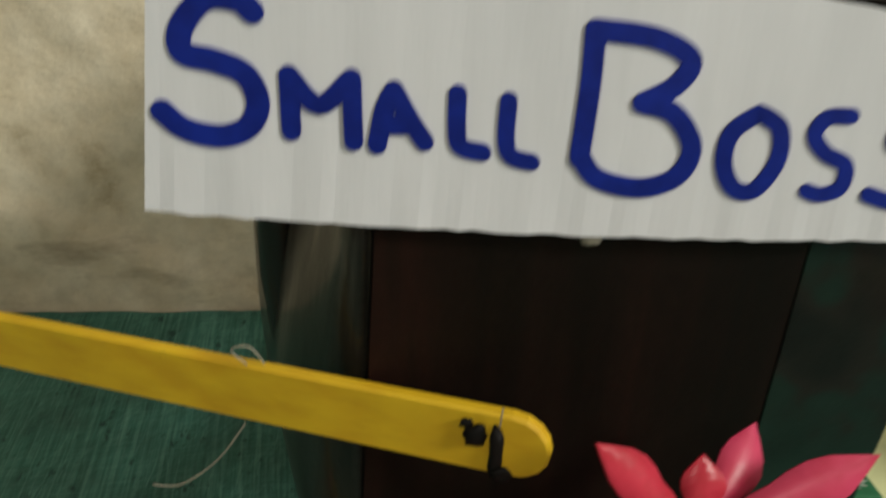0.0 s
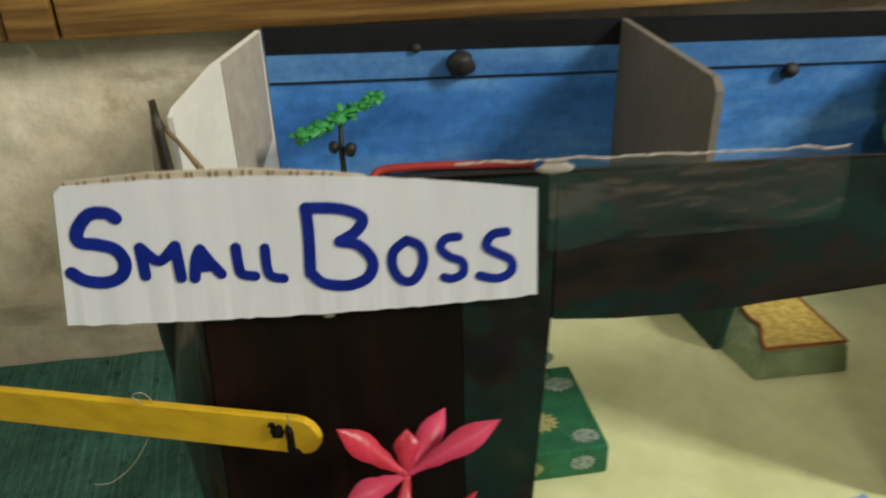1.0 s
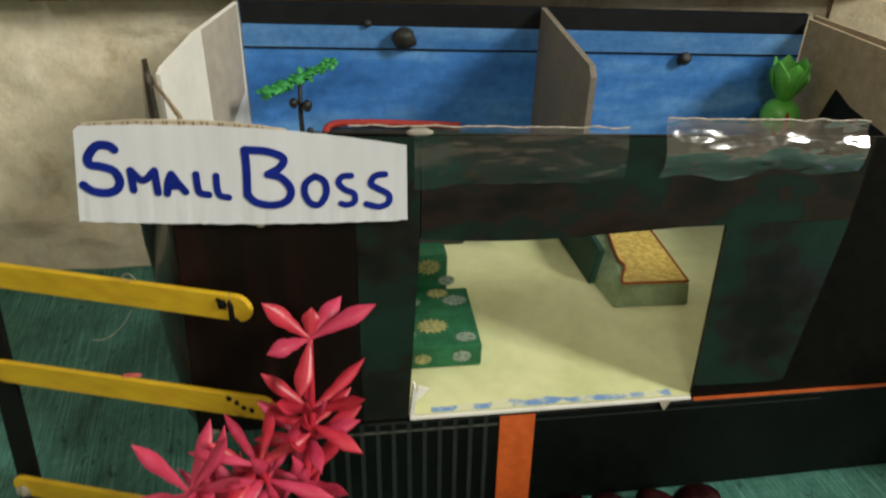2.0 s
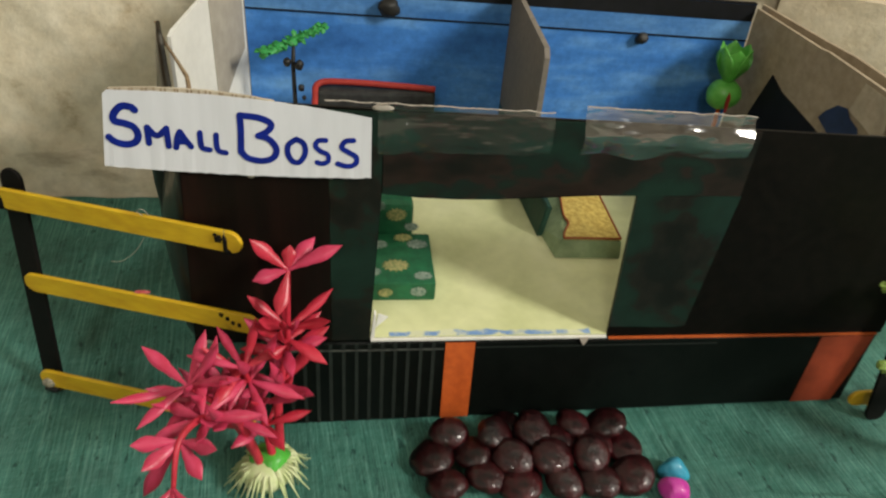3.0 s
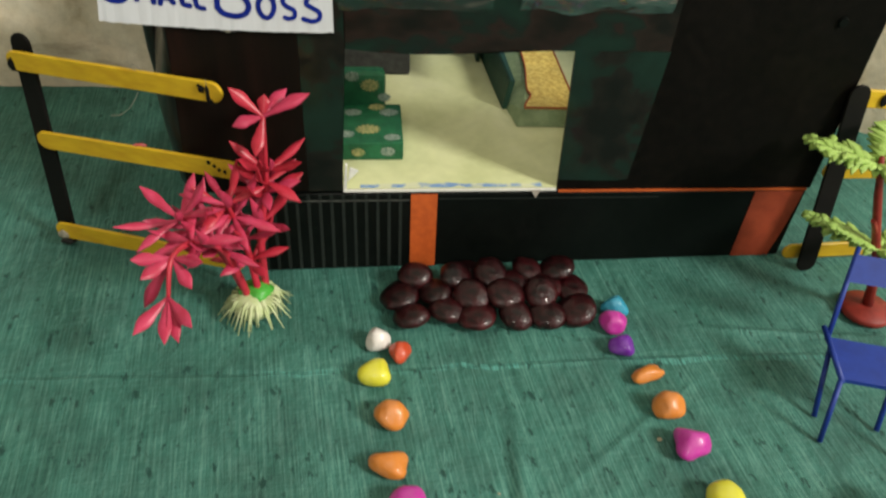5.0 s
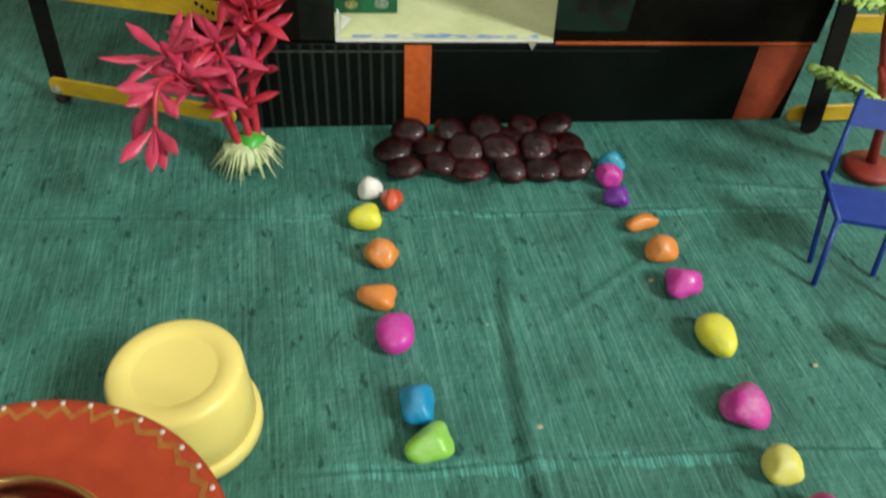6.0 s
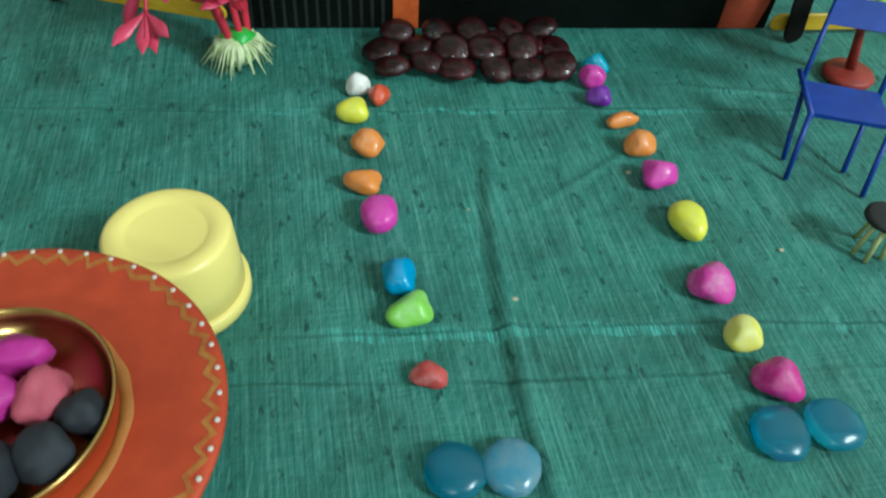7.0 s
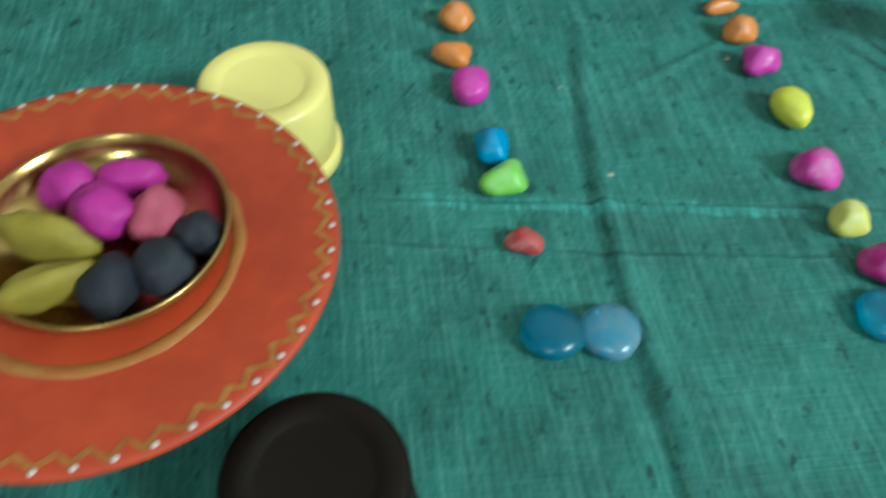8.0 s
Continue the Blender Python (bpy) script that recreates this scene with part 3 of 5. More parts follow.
# ---- the setting ----
def crease(x, y):
    """The height of the cloth's folds and ripples."""
    z = 0.0
    fx = 0.1000 + 0.004 * math.sin(14 * y) + (0.006 if y < -0.15 else 0) * min(1, (-0.15 - y) / 0.1)
    if y < -0.03:
        k = min(1, (-0.03 - y) / 0.05)
        z += 0.0026 * k * (0.75 + 0.5 * noise.noise(Vector((3, y * 25, 0)))) * math.exp(-((x - fx) / 0.0036) ** 2) - 0.0016 * k * math.exp(-((x - fx + 0.006) / 0.004) ** 2)
    for y0, h in ((-0.0175, 0.0007), (-0.1525, 0.0010), (-0.1735, 0.0010)):
        yy = y0 + 0.0009 * noise.noise(Vector((x * 45, y0 * 70, 6))) + 0.0016 * math.sin(17 * x + y0 * 90)
        h *= 0.65 + 0.9 * noise.noise(Vector((x * 20, y0 * 50, 2)))
        z += h * math.exp(-((y - yy) / 0.0011) ** 2) - 0.9 * h * math.exp(-((y - yy - 0.0022) / 0.0016) ** 2)
    d = (y + 0.088) - 0.72 * (x - 0.112)
    if 0.10 < x < 0.21:
        z += 0.0010 * math.exp(-(d / 0.003) ** 2) * math.sin(math.pi * (x - 0.10) / 0.11)
    d2 = (y - 0.004) + 0.12 * (x - 0.21)
    if 0.19 < x < 0.32:
        z += 0.0014 * math.exp(-(d2 / 0.002) ** 2) * math.sin(math.pi * (x - 0.19) / 0.13)
    if x < 0.02:
        k = min(1, (0.02 - x) / 0.08)
        z += 0.0011 * k * noise.noise(Vector((x * 42, y * 7, 1.3)))
    z += 0.0005 * noise.noise(Vector((x * 18, y * 18, 0.2))) + 0.00022 * noise.noise(Vector((x * 95, y * 40, 4.2)))
    return z - 0.0006


def steps(a, lo, hi, b, coarse, fine):
    """Places from a to b, closely set between lo and hi."""
    out = [a + (lo - a) * k / coarse for k in range(coarse)]
    out += [lo + (hi - lo) * k / fine for k in range(fine)]
    return out + [hi + (b - hi) * k / coarse for k in range(coarse + 1)]


xs = steps(-0.75, -0.20, 0.34, 1.0, 24, 430)
ys = steps(-0.75, -0.28, 0.08, 0.262, 24, 400)
nx, ny = len(xs), len(ys)
me = bpy.data.meshes.new("ground")
me.from_pydata([(x, y, crease(x, y)) for y in ys for x in xs], [], [(j * nx + i, j * nx + i + 1, (j + 1) * nx + i + 1, (j + 1) * nx + i) for j in range(ny - 1) for i in range(nx - 1)])
me.polygons.foreach_set("use_smooth", [True] * len(me.polygons))
me.materials.append(M["cloth"])
tagged(new("ground", me), "green slubbed handloom cloth spread flat with creases", "cloth", kind="structure")
tagged(part("floor", box(-2.6, 2.9, -3.0, 0.62, -0.06, -0.006), M["floor"]), "plain brownish room floor under the cloth", "floor", kind="structure")

def plaster_y(x, z):
    """The uneven face of the plaster, with a swollen lower part and shallow dents."""
    line = 0.046 - 0.46 * (x + 0.195) + 0.006 * noise.noise(Vector((x * 25, 0, 7)))
    swell = 1 / (1 + math.exp(min(60, max(-60, (z - line) / 0.0022))))
    return 0.2672 - 0.0040 * swell + 0.0016 * noise.noise(Vector((x * 30, z * 30, 0))) + 0.0007 * noise.noise(Vector((x * 90, z * 90, 3)))


wx = steps(-2.6, -0.36, 0.02, 2.9, 20, 110)
wz = [-0.006 + 0.168 * k / 56 for k in range(57)]
bm = bmesh.new()
cols = [[bm.verts.new((x, plaster_y(x, z), z)) for z in wz] + [bm.verts.new((x, 0.33, 0.162)), bm.verts.new((x, 0.33, -0.006))] for x in wx]
for a, c in zip(cols, cols[1:]):
    for k in range(len(a) - 1):
        bm.faces.new((a[k], a[k + 1], c[k + 1], c[k]))
tagged(part("wall_back", bm, M["plaster"], smooth=True), "cream plaster wall with brown stains behind the model", "wall", kind="structure")
tagged(part("wall_splay", prism(bmesh.new(), [(0.284, 0.2605), (0.440, 0.178), (1.6, 0.178), (1.6, 0.2605)], "z", -0.006, 0.1605), M["plaster"]), "cream plaster wall that turns forward behind the fence", "wall", kind="structure")
tagged(part("wall_upper", box(-2.6, 2.9, 0.262, 0.33, 0.1995, 2.6), M["room"]), "plain cream upper wall of the room", "wall", kind="structure")
tagged(part("wall_left", box(-2.7, -2.6, -3.0, 0.33, -0.006, 2.6), M["room"]), "plain cream side wall", "wall", kind="structure")
tagged(part("wall_right", box(2.9, 3.0, -3.0, 0.33, -0.006, 2.6), M["room"]), "plain cream side wall", "wall", kind="structure")
tagged(part("wall_front", box(-2.7, 3.0, -3.1, -3.0, -0.006, 2.6), M["room"]), "plain cream wall behind the camera", "wall", kind="structure")
tagged(part("ceiling", box(-2.7, 3.0, -3.1, 0.33, 2.6, 2.7), M["room"]), "plain cream ceiling", "ceiling", kind="structure")

rail = thing("wooden_rail", "yellow-brown grained wooden rail above the plaster wall", "rail", (0.3, 0.26, 0.162), kind="structure")
part("board", box(-0.1300, 1.4, 0.2515, 0.29, 0.1620, 0.1840, 0.0012), M["wood"], rail)
part("ledge", box(-0.1300, 1.4, 0.2560, 0.29, 0.1842, 0.1995, 0.001), M["wood"], rail, "darker upper strip of the wooden rail")
part("upright", box(-0.1502, -0.1312, 0.2500, 0.29, 0.1622, 0.2600, 0.001), M["wood"], rail, "upright wooden post with dark joints")
part("side_board", box(-0.8, -0.1516, 0.2530, 0.29, 0.1622, 0.2600, 0.001), M["wood"], rail)

# ---- the long black carton the house stands on ----
CF = 0.0605
carton = thing("carton", "long flat glossy black carton with orange bands lying on the cloth", "box", (0.12, 0.14, 0.0))


def carton_front(x, z):
    """The carton's front leans out a little towards its foot, more so at one end."""
    foot = 0.0552 + 0.0218 * (x + 0.02)
    return foot + (CF - foot) * min(1, z / 0.0478)


def front_slab(x0, x1, z0, z1, proud, slant=0.0, steps=4):
    """A print or fold that follows the carton's front; slant draws its foot back at the far side."""
    bm = bmesh.new()
    rows = []
    for i in range(steps + 1):
        z = z0 + (z1 - z0) * i / steps
        xr = x1 - slant * (1 - i / steps) ** 1.6
        rows.append([bm.verts.new((x, carton_front(x, z) + d, z)) for x, d in ((x0, -proud), (xr, -proud), (xr, 0.0003), (x0, 0.0003))])
    for lo, hi in zip(rows, rows[1:]):
        for k in range(4):
            bm.faces.new((lo[k], lo[(k + 1) % 4], hi[(k + 1) % 4], hi[k]))
    bm.faces.new(rows[0])
    bm.faces.new(rows[-1])
    return bm


bm = bmesh.new()
x0, x1 = -0.0262, 0.2735
ring = []
for i in range(31):
    x = x0 + (x1 - x0) * i / 30
    outline = [(carton_front(x, 0.0005) + 0.0004, 0.0)] + [(carton_front(x, z), z) for z in (0.0006, 0.012, 0.024, 0.036, 0.0470)] + [(CF + 0.0006, 0.0478), (0.235, 0.0478), (0.235, 0.0)]
    ring.append([bm.verts.new((x, y, z)) for y, z in outline])
for lo, hi in zip(ring, ring[1:]):
    for k in range(len(lo)):
        j = (k + 1) % len(lo)
        bm.faces.new((lo[k], lo[j], hi[j], hi[k]))
bm.faces.new(ring[0])
bm.faces.new(ring[-1])
part("body", bm, M["box_black"], carton)
part("band", front_slab(0.0555, 0.0695, 0.0004, 0.0472, 0.0004), M["orange_print"], carton, "bright orange printed band")
part("band", front_slab(0.2445, 0.2725, 0.0004, 0.0472, 0.0004, slant=0.0050), M["shaded_orange"], carton, "orange printed band at the end, shade painted into its colour")
for i in range(13):
    x = -0.0226 + i * 0.00598
    part("printed_stripe", front_slab(x, x + 0.0017, 0.0006, 0.0474, 0.0003), M["stripe"], carton)
part("fold_line", front_slab(-0.024, 0.0550, 0.0434, 0.0441, 0.0005, steps=1), M["worn_fold"], carton, "worn grey fold line near the top edge")
# Here the fold's grey sheen is put into a strip of grey.
part("fold_line", front_slab(0.0700, 0.1900, 0.0440, 0.0445, 0.0004, steps=1), M["stripe"], carton, "faint grey fold line near the top edge, its sheen painted in")

# ---- the cardboard house ----
F0 = 0.0490  # its floor's underside
house = thing("cardboard_house", "open-topped black cardboard doll house with painted blue rooms", "doll house", (0.11, 0.15, F0))


def wall_top(x):
    return 0.1655 - 0.0365 * (x - 0.0)


def front_wall():
    """The front wall with its hand-cut opening."""
    bm = bmesh.new()
    left, right, y0, y1 = -0.0545, 0.2757, 0.0610, 0.0624
    ox = [0.0238 + (0.1300 - 0.0238) * k / 8 for k in range(9)]
    oz = [0.1285, 0.1280, 0.1266, 0.1258, 0.1262, 0.1268, 0.1275, 0.1282, 0.1286]
    prism(bm, [(left - 0.0030, F0), (0.0200, F0), (0.0238, 0.1285), (0.0238, wall_top(0.0238)), (left + 0.0030, wall_top(left))], "y", y0, y1)
    for k in range(8):
        prism(bm, [(ox[k], oz[k]), (ox[k + 1], oz[k + 1]), (ox[k + 1], wall_top(ox[k + 1])), (ox[k], wall_top(ox[k]))], "y", y0, y1)
    prism(bm, [(0.1330, F0), (right, F0), (right + 0.0006, wall_top(right)), (0.1300, wall_top(0.13)), (0.1300, 0.1286)], "y", y0, y1)
    bmesh.ops.remove_doubles(bm, verts=bm.verts, dist=0.00001)
    return bm


front = part("front_wall", front_wall(), M["black_card"], house)
part("brown_sheet", prism(bmesh.new(), [(-0.0570, F0 + 0.001), (0.0028, F0 + 0.001), (0.0028, 0.1630), (-0.0512, 0.1650)], "y", 0.0605, 0.0609), M["brown_panel"], front, "dark brown streaked paper on the front")
part("camouflage_sheet", prism(bmesh.new(), [(0.0030, F0 + 0.001), (0.0198, F0 + 0.001), (0.0236, 0.1280), (0.0236, 0.1640), (0.0030, 0.1645)], "y", 0.0603, 0.0609), M["camo_green"], front, "green and brown camouflage paper strip")
bm = bmesh.new()
for k in range(10):
    a, b = 0.0240 + 0.0151 * k, 0.0240 + 0.0151 * (k + 1)
    za, zb = (max(0.1262, 0.1285 - 0.0026 * math.sin(math.pi * min(1, (v - 0.0238) / 0.07))) if v < 0.13 else 0.1288 for v in (a, b))
    prism(bm, [(a, za), (b, zb), (b, wall_top(b) - 0.0004), (a, wall_top(a) - 0.0004)], "y", 0.0602, 0.0609)
bmesh.ops.remove_doubles(bm, verts=bm.verts, dist=0.00001)
part("camouflage_sheet", bm, M["camo"], front, "green and brown camouflage paper over the opening")
part("camouflage_sheet", prism(bmesh.new(), [(0.1328, 0.0560), (0.1640, 0.0552), (0.1700, 0.0562), (0.1755, 0.1286), (0.1299, 0.1286)], "y", 0.0603, 0.0609), M["camo_green"], front, "mostly green camouflage paper beside the opening")
part("orange_edge", box(0.1340, 0.2735, 0.0602, 0.0624, 0.0480, 0.0492), M["orange_print"], front, "thin orange edge under the front wall")
part("stud", rod(bmesh.new(), (0.2546, 0.0596, 0.1442), (0.2546, 0.0612, 0.1442), 0.0022, 0.0026, 14), M["box_black"], front, "small black stud")


def film_strip(x0, x1, z0, z1, seed, lift=0.0004, y=0.0596, amp=0.0010, bulge=0.0):
    """Crinkled clear tape that folds over the wall's top edge."""
    bm = bmesh.new()
    n, m = 44, 14
    g = []
    for i in range(n + 1):
        u = i / n
        x = x0 + (x1 - x0) * u
        top = z1(x) + 0.0007 * noise.noise(Vector((x * 160, seed, 0)))
        bot = z0 + 0.0025 * noise.noise(Vector((x * 60, seed, 3)))
        g.append([bm.verts.new((x, y - lift - amp * abs(noise.noise(Vector((x * 55, j * 0.42, seed)))) - 0.0003 - bulge * math.sin(math.pi * min(1, j / m * 1.25)) + bulge * 2.2 * max(0, j / m - 0.55), bot + (top - bot) * j / m)) for j in range(m + 1)])
    for i in range(n):
        for j in range(m):
            bm.faces.new((g[i][j], g[i + 1][j], g[i + 1][j + 1], g[i][j + 1]))
    return bm


for x0, x1, z0, over, seed, key, bulge in ((0.0215, 0.0890, 0.1480, 0.0030, 2.0, "film", 0.0008), (0.1010, 0.1705, 0.1480, 0.0062, 7.0, "film_shiny", 0.0020)):
    ob = part("clear_tape", film_strip(x0, x1, z0, lambda x, o=over: wall_top(x) + o, seed, bulge=bulge), M[key], front, "crinkled glossy clear tape", smooth=True)
    ob.visible_shadow = False
for x0, x1, over, seed in ((0.0020, 0.0890, 0.0030, 2.0), (0.1010, 0.1705, 0.0062, 7.0)):
    line = [(x0 + (x1 - x0) * i / 70, 0.0600 + 0.0006 * noise.noise(Vector((i * 0.9, seed, 8))), wall_top(x0 + (x1 - x0) * i / 70) + over + 0.0007 * noise.noise(Vector(((x0 + (x1 - x0) * i / 70) * 160, seed, 0)))) for i in range(71)]
    part("tape_edge", tube(bmesh.new(), line, [0.00022 + 0.00030 * abs(noise.noise(Vector((i * 0.7, seed, 3)))) for i in range(71)], 6), M["scrap"], front, "crumpled pale edge of the tape")
placed("torn_scrap", lump((0.0085, 0.0016, 0.0030), 4.0, 0.4, sub=2), M["scrap"], front, (0.0235, 0.0612, 0.1640))

part("door_lip", box(0.0205, 0.1325, 0.0597, 0.0611, 0.0493, 0.0503), M["white_card"], front, "white paper lip along the doorway")
part("door_lip", prism(bmesh.new(), [(0.0205, 0.0505), (0.0222, 0.0505), (0.0228, 0.0640), (0.0219, 0.0650)], "y", 0.0608, 0.0641), M["white_card"], front, "white torn edge of the doorway")
part("paper_scrap", prism(bmesh.new(), [(0.1190, 0.0500), (0.1240, 0.0500), (0.1218, 0.0450)], "y", 0.0592, 0.0600), M["scrap"], front, "torn paper scrap hanging from the doorway")
part("silver_scrap", prism(bmesh.new(), [(0.0225, 0.0512), (0.0285, 0.0580), (0.0240, 0.0600)], "y", 0.0665, 0.0672), M["white_card"], front, "pale scrap of paper by the doorway")
# floor, side, back and inner walls
part("floor_board", box(-0.0550, 0.2740, 0.0626, 0.2435, F0, 0.0502), M["brown_card"], house)
floor_paper = part("floor_paper", box(-0.0500, 0.2600, 0.0612, 0.2430, 0.0504, 0.0508), M["cream_paper"], house, "pale yellow-green paper on the floor")
smear = []
for i in range(61):
    x = 0.0290 + 0.0960 * i / 60
    smear.append((x, 0.0640 + 0.0026 * abs(noise.noise(Vector((x * 60, 8, 0)))) + 0.0008 * noise.noise(Vector((x * 300, 3, 0)))))
bm = prism(bmesh.new(), [(0.1250, 0.0614), (0.0290, 0.0614)] + smear, "z", 0.0509, 0.05105)
part("blue_smear", bm, M["blue_smear"], floor_paper, "blue paint smeared along the doorway edge")

BX0, BX1, BY = -0.0490, 0.2600, 0.2437


def back_top(x):
    return 0.1632 - 0.0295 * (x - BX0)


back = part("back_wall", prism(bmesh.new(), [(BX0, F0), (BX1, F0), (BX1, back_top(BX1)), (BX0, back_top(BX0))], "y", BY, BY + 0.0030), M["blue_paint"], house, "blue painted back wall")


def back_strip(lo, hi, proud):
    return prism(bmesh.new(), [(BX0 + 0.0004, back_top(BX0) - lo), (BX1 - 0.0004, back_top(BX1) - lo), (BX1 - 0.0004, back_top(BX1) - hi), (BX0 + 0.0004, back_top(BX0) - hi)], "y", BY - proud, BY - 0.0001)


part("dark_band", back_strip(0.0105, 0.0002, 0.0006), M["dark_paint"], back, "dark painted strip along the top")
part("dark_cap", prism(bmesh.new(), [(BX0, back_top(BX0) + 0.0001), (BX1, back_top(BX1) + 0.0001), (BX1, back_top(BX1) + 0.0005), (BX0, back_top(BX0) + 0.0005)], "y", BY - 0.0006, BY + 0.0032), M["dark_paint"], back, "dark painted top edge")
part("light_band", back_strip(0.0222, 0.0108, 0.0004), M["blue_band"], back, "lighter blue band")
part("groove", back_strip(0.0230, 0.0223, 0.0009), M["dark_paint"], back, "dark crease line")

part("partition", prism(bmesh.new(), [(0.2434, 0.0860), (0.1528, 0.0860), (0.1522, 0.1510), (0.1560, 0.1552), (0.2434, 0.1592)], "x", 0.1066, 0.1094), M["grey_card"], house, "grey card partition between the rooms")
part("partition_foot", prism(bmesh.new(), [(0.2434, 0.0510), (0.2050, 0.0510), (0.1990, 0.0858), (0.2434, 0.0858)], "x", 0.1066, 0.1090), M["bottle_green"], house, "dark green lower part of the partition")


def slant_wall(a, b, outline, thick):
    """A wall from a to b in the plan; outline holds (way along, height)."""
    a, b = Vector(a), Vector(b)
    d = b - a
    n = Vector((-d.y, d.x)).normalized() * thick
    bm = bmesh.new()
    lo = [bm.verts.new((a.x + d.x * u, a.y + d.y * u, z)) for u, z in outline]
    hi = [bm.verts.new((a.x + d.x * u + n.x, a.y + d.y * u + n.y, z)) for u, z in outline]
    bm.faces.new(lo)
    bm.faces.new(hi)
    for i in range(len(lo)):
        j = (i + 1) % len(lo)
        bm.faces.new((lo[i], lo[j], hi[j], hi[i]))
    return bm


part("left_inner_wall", slant_wall((-0.0715, 0.1550), (-0.0495, 0.2434), [(0, 0.0511), (1, 0.0511), (1, 0.1632), (0.42, 0.1615), (0.04, 0.1565), (0, 0.1545)], 0.0018), M["white_card"], house, "white card inner side wall")
# A thin grey sheet laid over the upper rear of the white wall.
part("bare_patch", slant_wall((-0.0607, 0.1980), (-0.0500, 0.2412), [(0, 0.1020), (0.16, 0.0985), (0.62, 0.1110), (0.97, 0.1180), (1, 0.1626), (0, 0.1612)], -0.0003), M["patch_grey"], house, "grey patch on the upper rear of the white card wall")
part("paint_smear", slant_wall((-0.0550, 0.2245), (-0.0510, 0.2405), [(0, 0.085), (1, 0.085), (1, 0.158), (0.55, 0.157), (0.2, 0.125)], -0.0004), M["blue_band"], house, "blue paint smeared on the white card")
bm = bmesh.new()
g = []
for i in range(13):
    u = i / 12
    top = 0.1440 - 0.0040 * math.sin(math.pi * u) ** 2 + max(0, u - 0.45) * 0.0225
    row = []
    for j in range(9):
        v = j / 8
        x = -0.0575 + 0.0030 * v - (0.0365 - 0.0095 * v) * (0.60 + 0.40 * min(1, v / 0.35)) * u ** (0.55 + 0.55 * v ** 4)
        row.append(bm.verts.new((x, 0.0642 + 0.1065 * u, F0 + (top - F0) * v)))
    g.append(row)
for i in range(12):
    for j in range(8):
        bm.faces.new((g[i][j], g[i + 1][j], g[i + 1][j + 1], g[i][j + 1]))
made = bmesh.ops.extrude_face_region(bm, geom=bm.faces[:])
bmesh.ops.translate(bm, verts=[v for v in made["geom"] if isinstance(v, bmesh.types.BMVert)], vec=(0.0020, 0.0006, 0))
part("left_outer_wall", bm, M["side_tape"], house, "flared side wall of torn card under grey tape", smooth=True)
part("tape_roll", tube(bmesh.new(), [(-0.0695, 0.1060, 0.1420), (-0.0712, 0.1065, 0.1250), (-0.0716, 0.1070, 0.1060), (-0.0706, 0.1060, 0.0880), (-0.0680, 0.1030, 0.0720), (-0.0640, 0.0980, 0.0520)], [0.0046, 0.0048, 0.0046, 0.0040, 0.0030, 0.0018], 20), M["tape_black"], house, "glossy rolled-over edge of black tape", smooth=True)
part("torn_edge", tube(bmesh.new(), [(-0.0815, 0.1705, 0.1562), (-0.0762, 0.160, 0.1505), (-0.0690, 0.145, 0.1496), (-0.0610, 0.130, 0.1460), (-0.0580, 0.118, 0.1430)], [0.0004, 0.0008, 0.0007, 0.0010, 0.0012]), M["flute"], house, "ragged torn cardboard edge")
part("right_wall", slant_wall((0.2745, 0.0645), (0.2625, 0.2434), [(0, F0), (1, F0), (1, 0.1520), (0.62, 0.1525), (0.58, 0.1532), (0.3, 0.1522), (0, 0.1530)], 0.0020), M["brown_card"], house, "bare brown cardboard side wall")
part("right_outer_wall", slant_wall((0.2850, 0.0645), (0.2690, 0.2500), [(0.04, 0.130), (0.5, 0.122), (1, 0.118), (1, 0.1525), (0.66, 0.1535), (0.5, 0.1545), (0.2, 0.1525), (0.02, 0.1535)], 0.0020), M["brown_card"], house, "second cardboard layer of the side wall")
part("paint_smear", slant_wall((0.2692, 0.1030), (0.2657, 0.1560), [(0, 0.098), (0.22, 0.101), (0.5, 0.108), (0.8, 0.117), (1, 0.121), (0.94, 0.126), (0.80, 0.133), (0.66, 0.1345), (0.58, 0.131), (0.44, 0.129), (0.36, 0.121), (0.22, 0.114), (0.12, 0.106)], 0.0005), M["dull_blue"], house, "smear of blue paint")
part("black_patch", slant_wall((0.2692, 0.1150), (0.2612, 0.2340), [(0, 0.0520), (0.93, 0.0520), (0.86, 0.095), (0.77, 0.124), (0.66, 0.119), (0.36, 0.114), (0, 0.106)], 0.0008), M["dark_paint"], house, "patch of black paint low on the side wall")
part("torn_patch", slant_wall((0.2689, 0.1080), (0.2672, 0.1370), [(0, 0.128), (0.55, 0.132), (1, 0.1340), (0.86, 0.1505), (0.1, 0.1500)], 0.0004), M["pale_card"], house, "paler torn patch of cardboard")

# ---- name sign ----
SY = 0.0572
sign = thing("name_sign", "white paper sign on corrugated card with blue hand lettering", "sign", (-0.03, SY, 0.137))


def sign_edge(u):
    """Heights of the sign's lower and upper edge at u from 0 to 1."""
    low = 0.1413 - 0.0040 * u - 0.0012 * math.sin(math.pi * u) ** 0.8 + 0.0003 * noise.noise(Vector((u * 25, 0, 0))) + 0.0003 * noise.noise(Vector((u * 90, 0, 0)))
    top = 0.1700 - 0.0084 * u ** 2.0 + 0.0004 * math.sin(math.pi * u) + 0.0002 * noise.noise(Vector((u * 25, 5, 0))) - (0.0012 if u < 0.01 else 0)
    return low, top


def sign_y(z):
    """The sheet leans back a little."""
    return SY + 0.10 * (z - 0.136)


def sign_x(u, v):
    return (-0.0785 + 0.0034 * v) * (1 - u) + 0.0193 * u


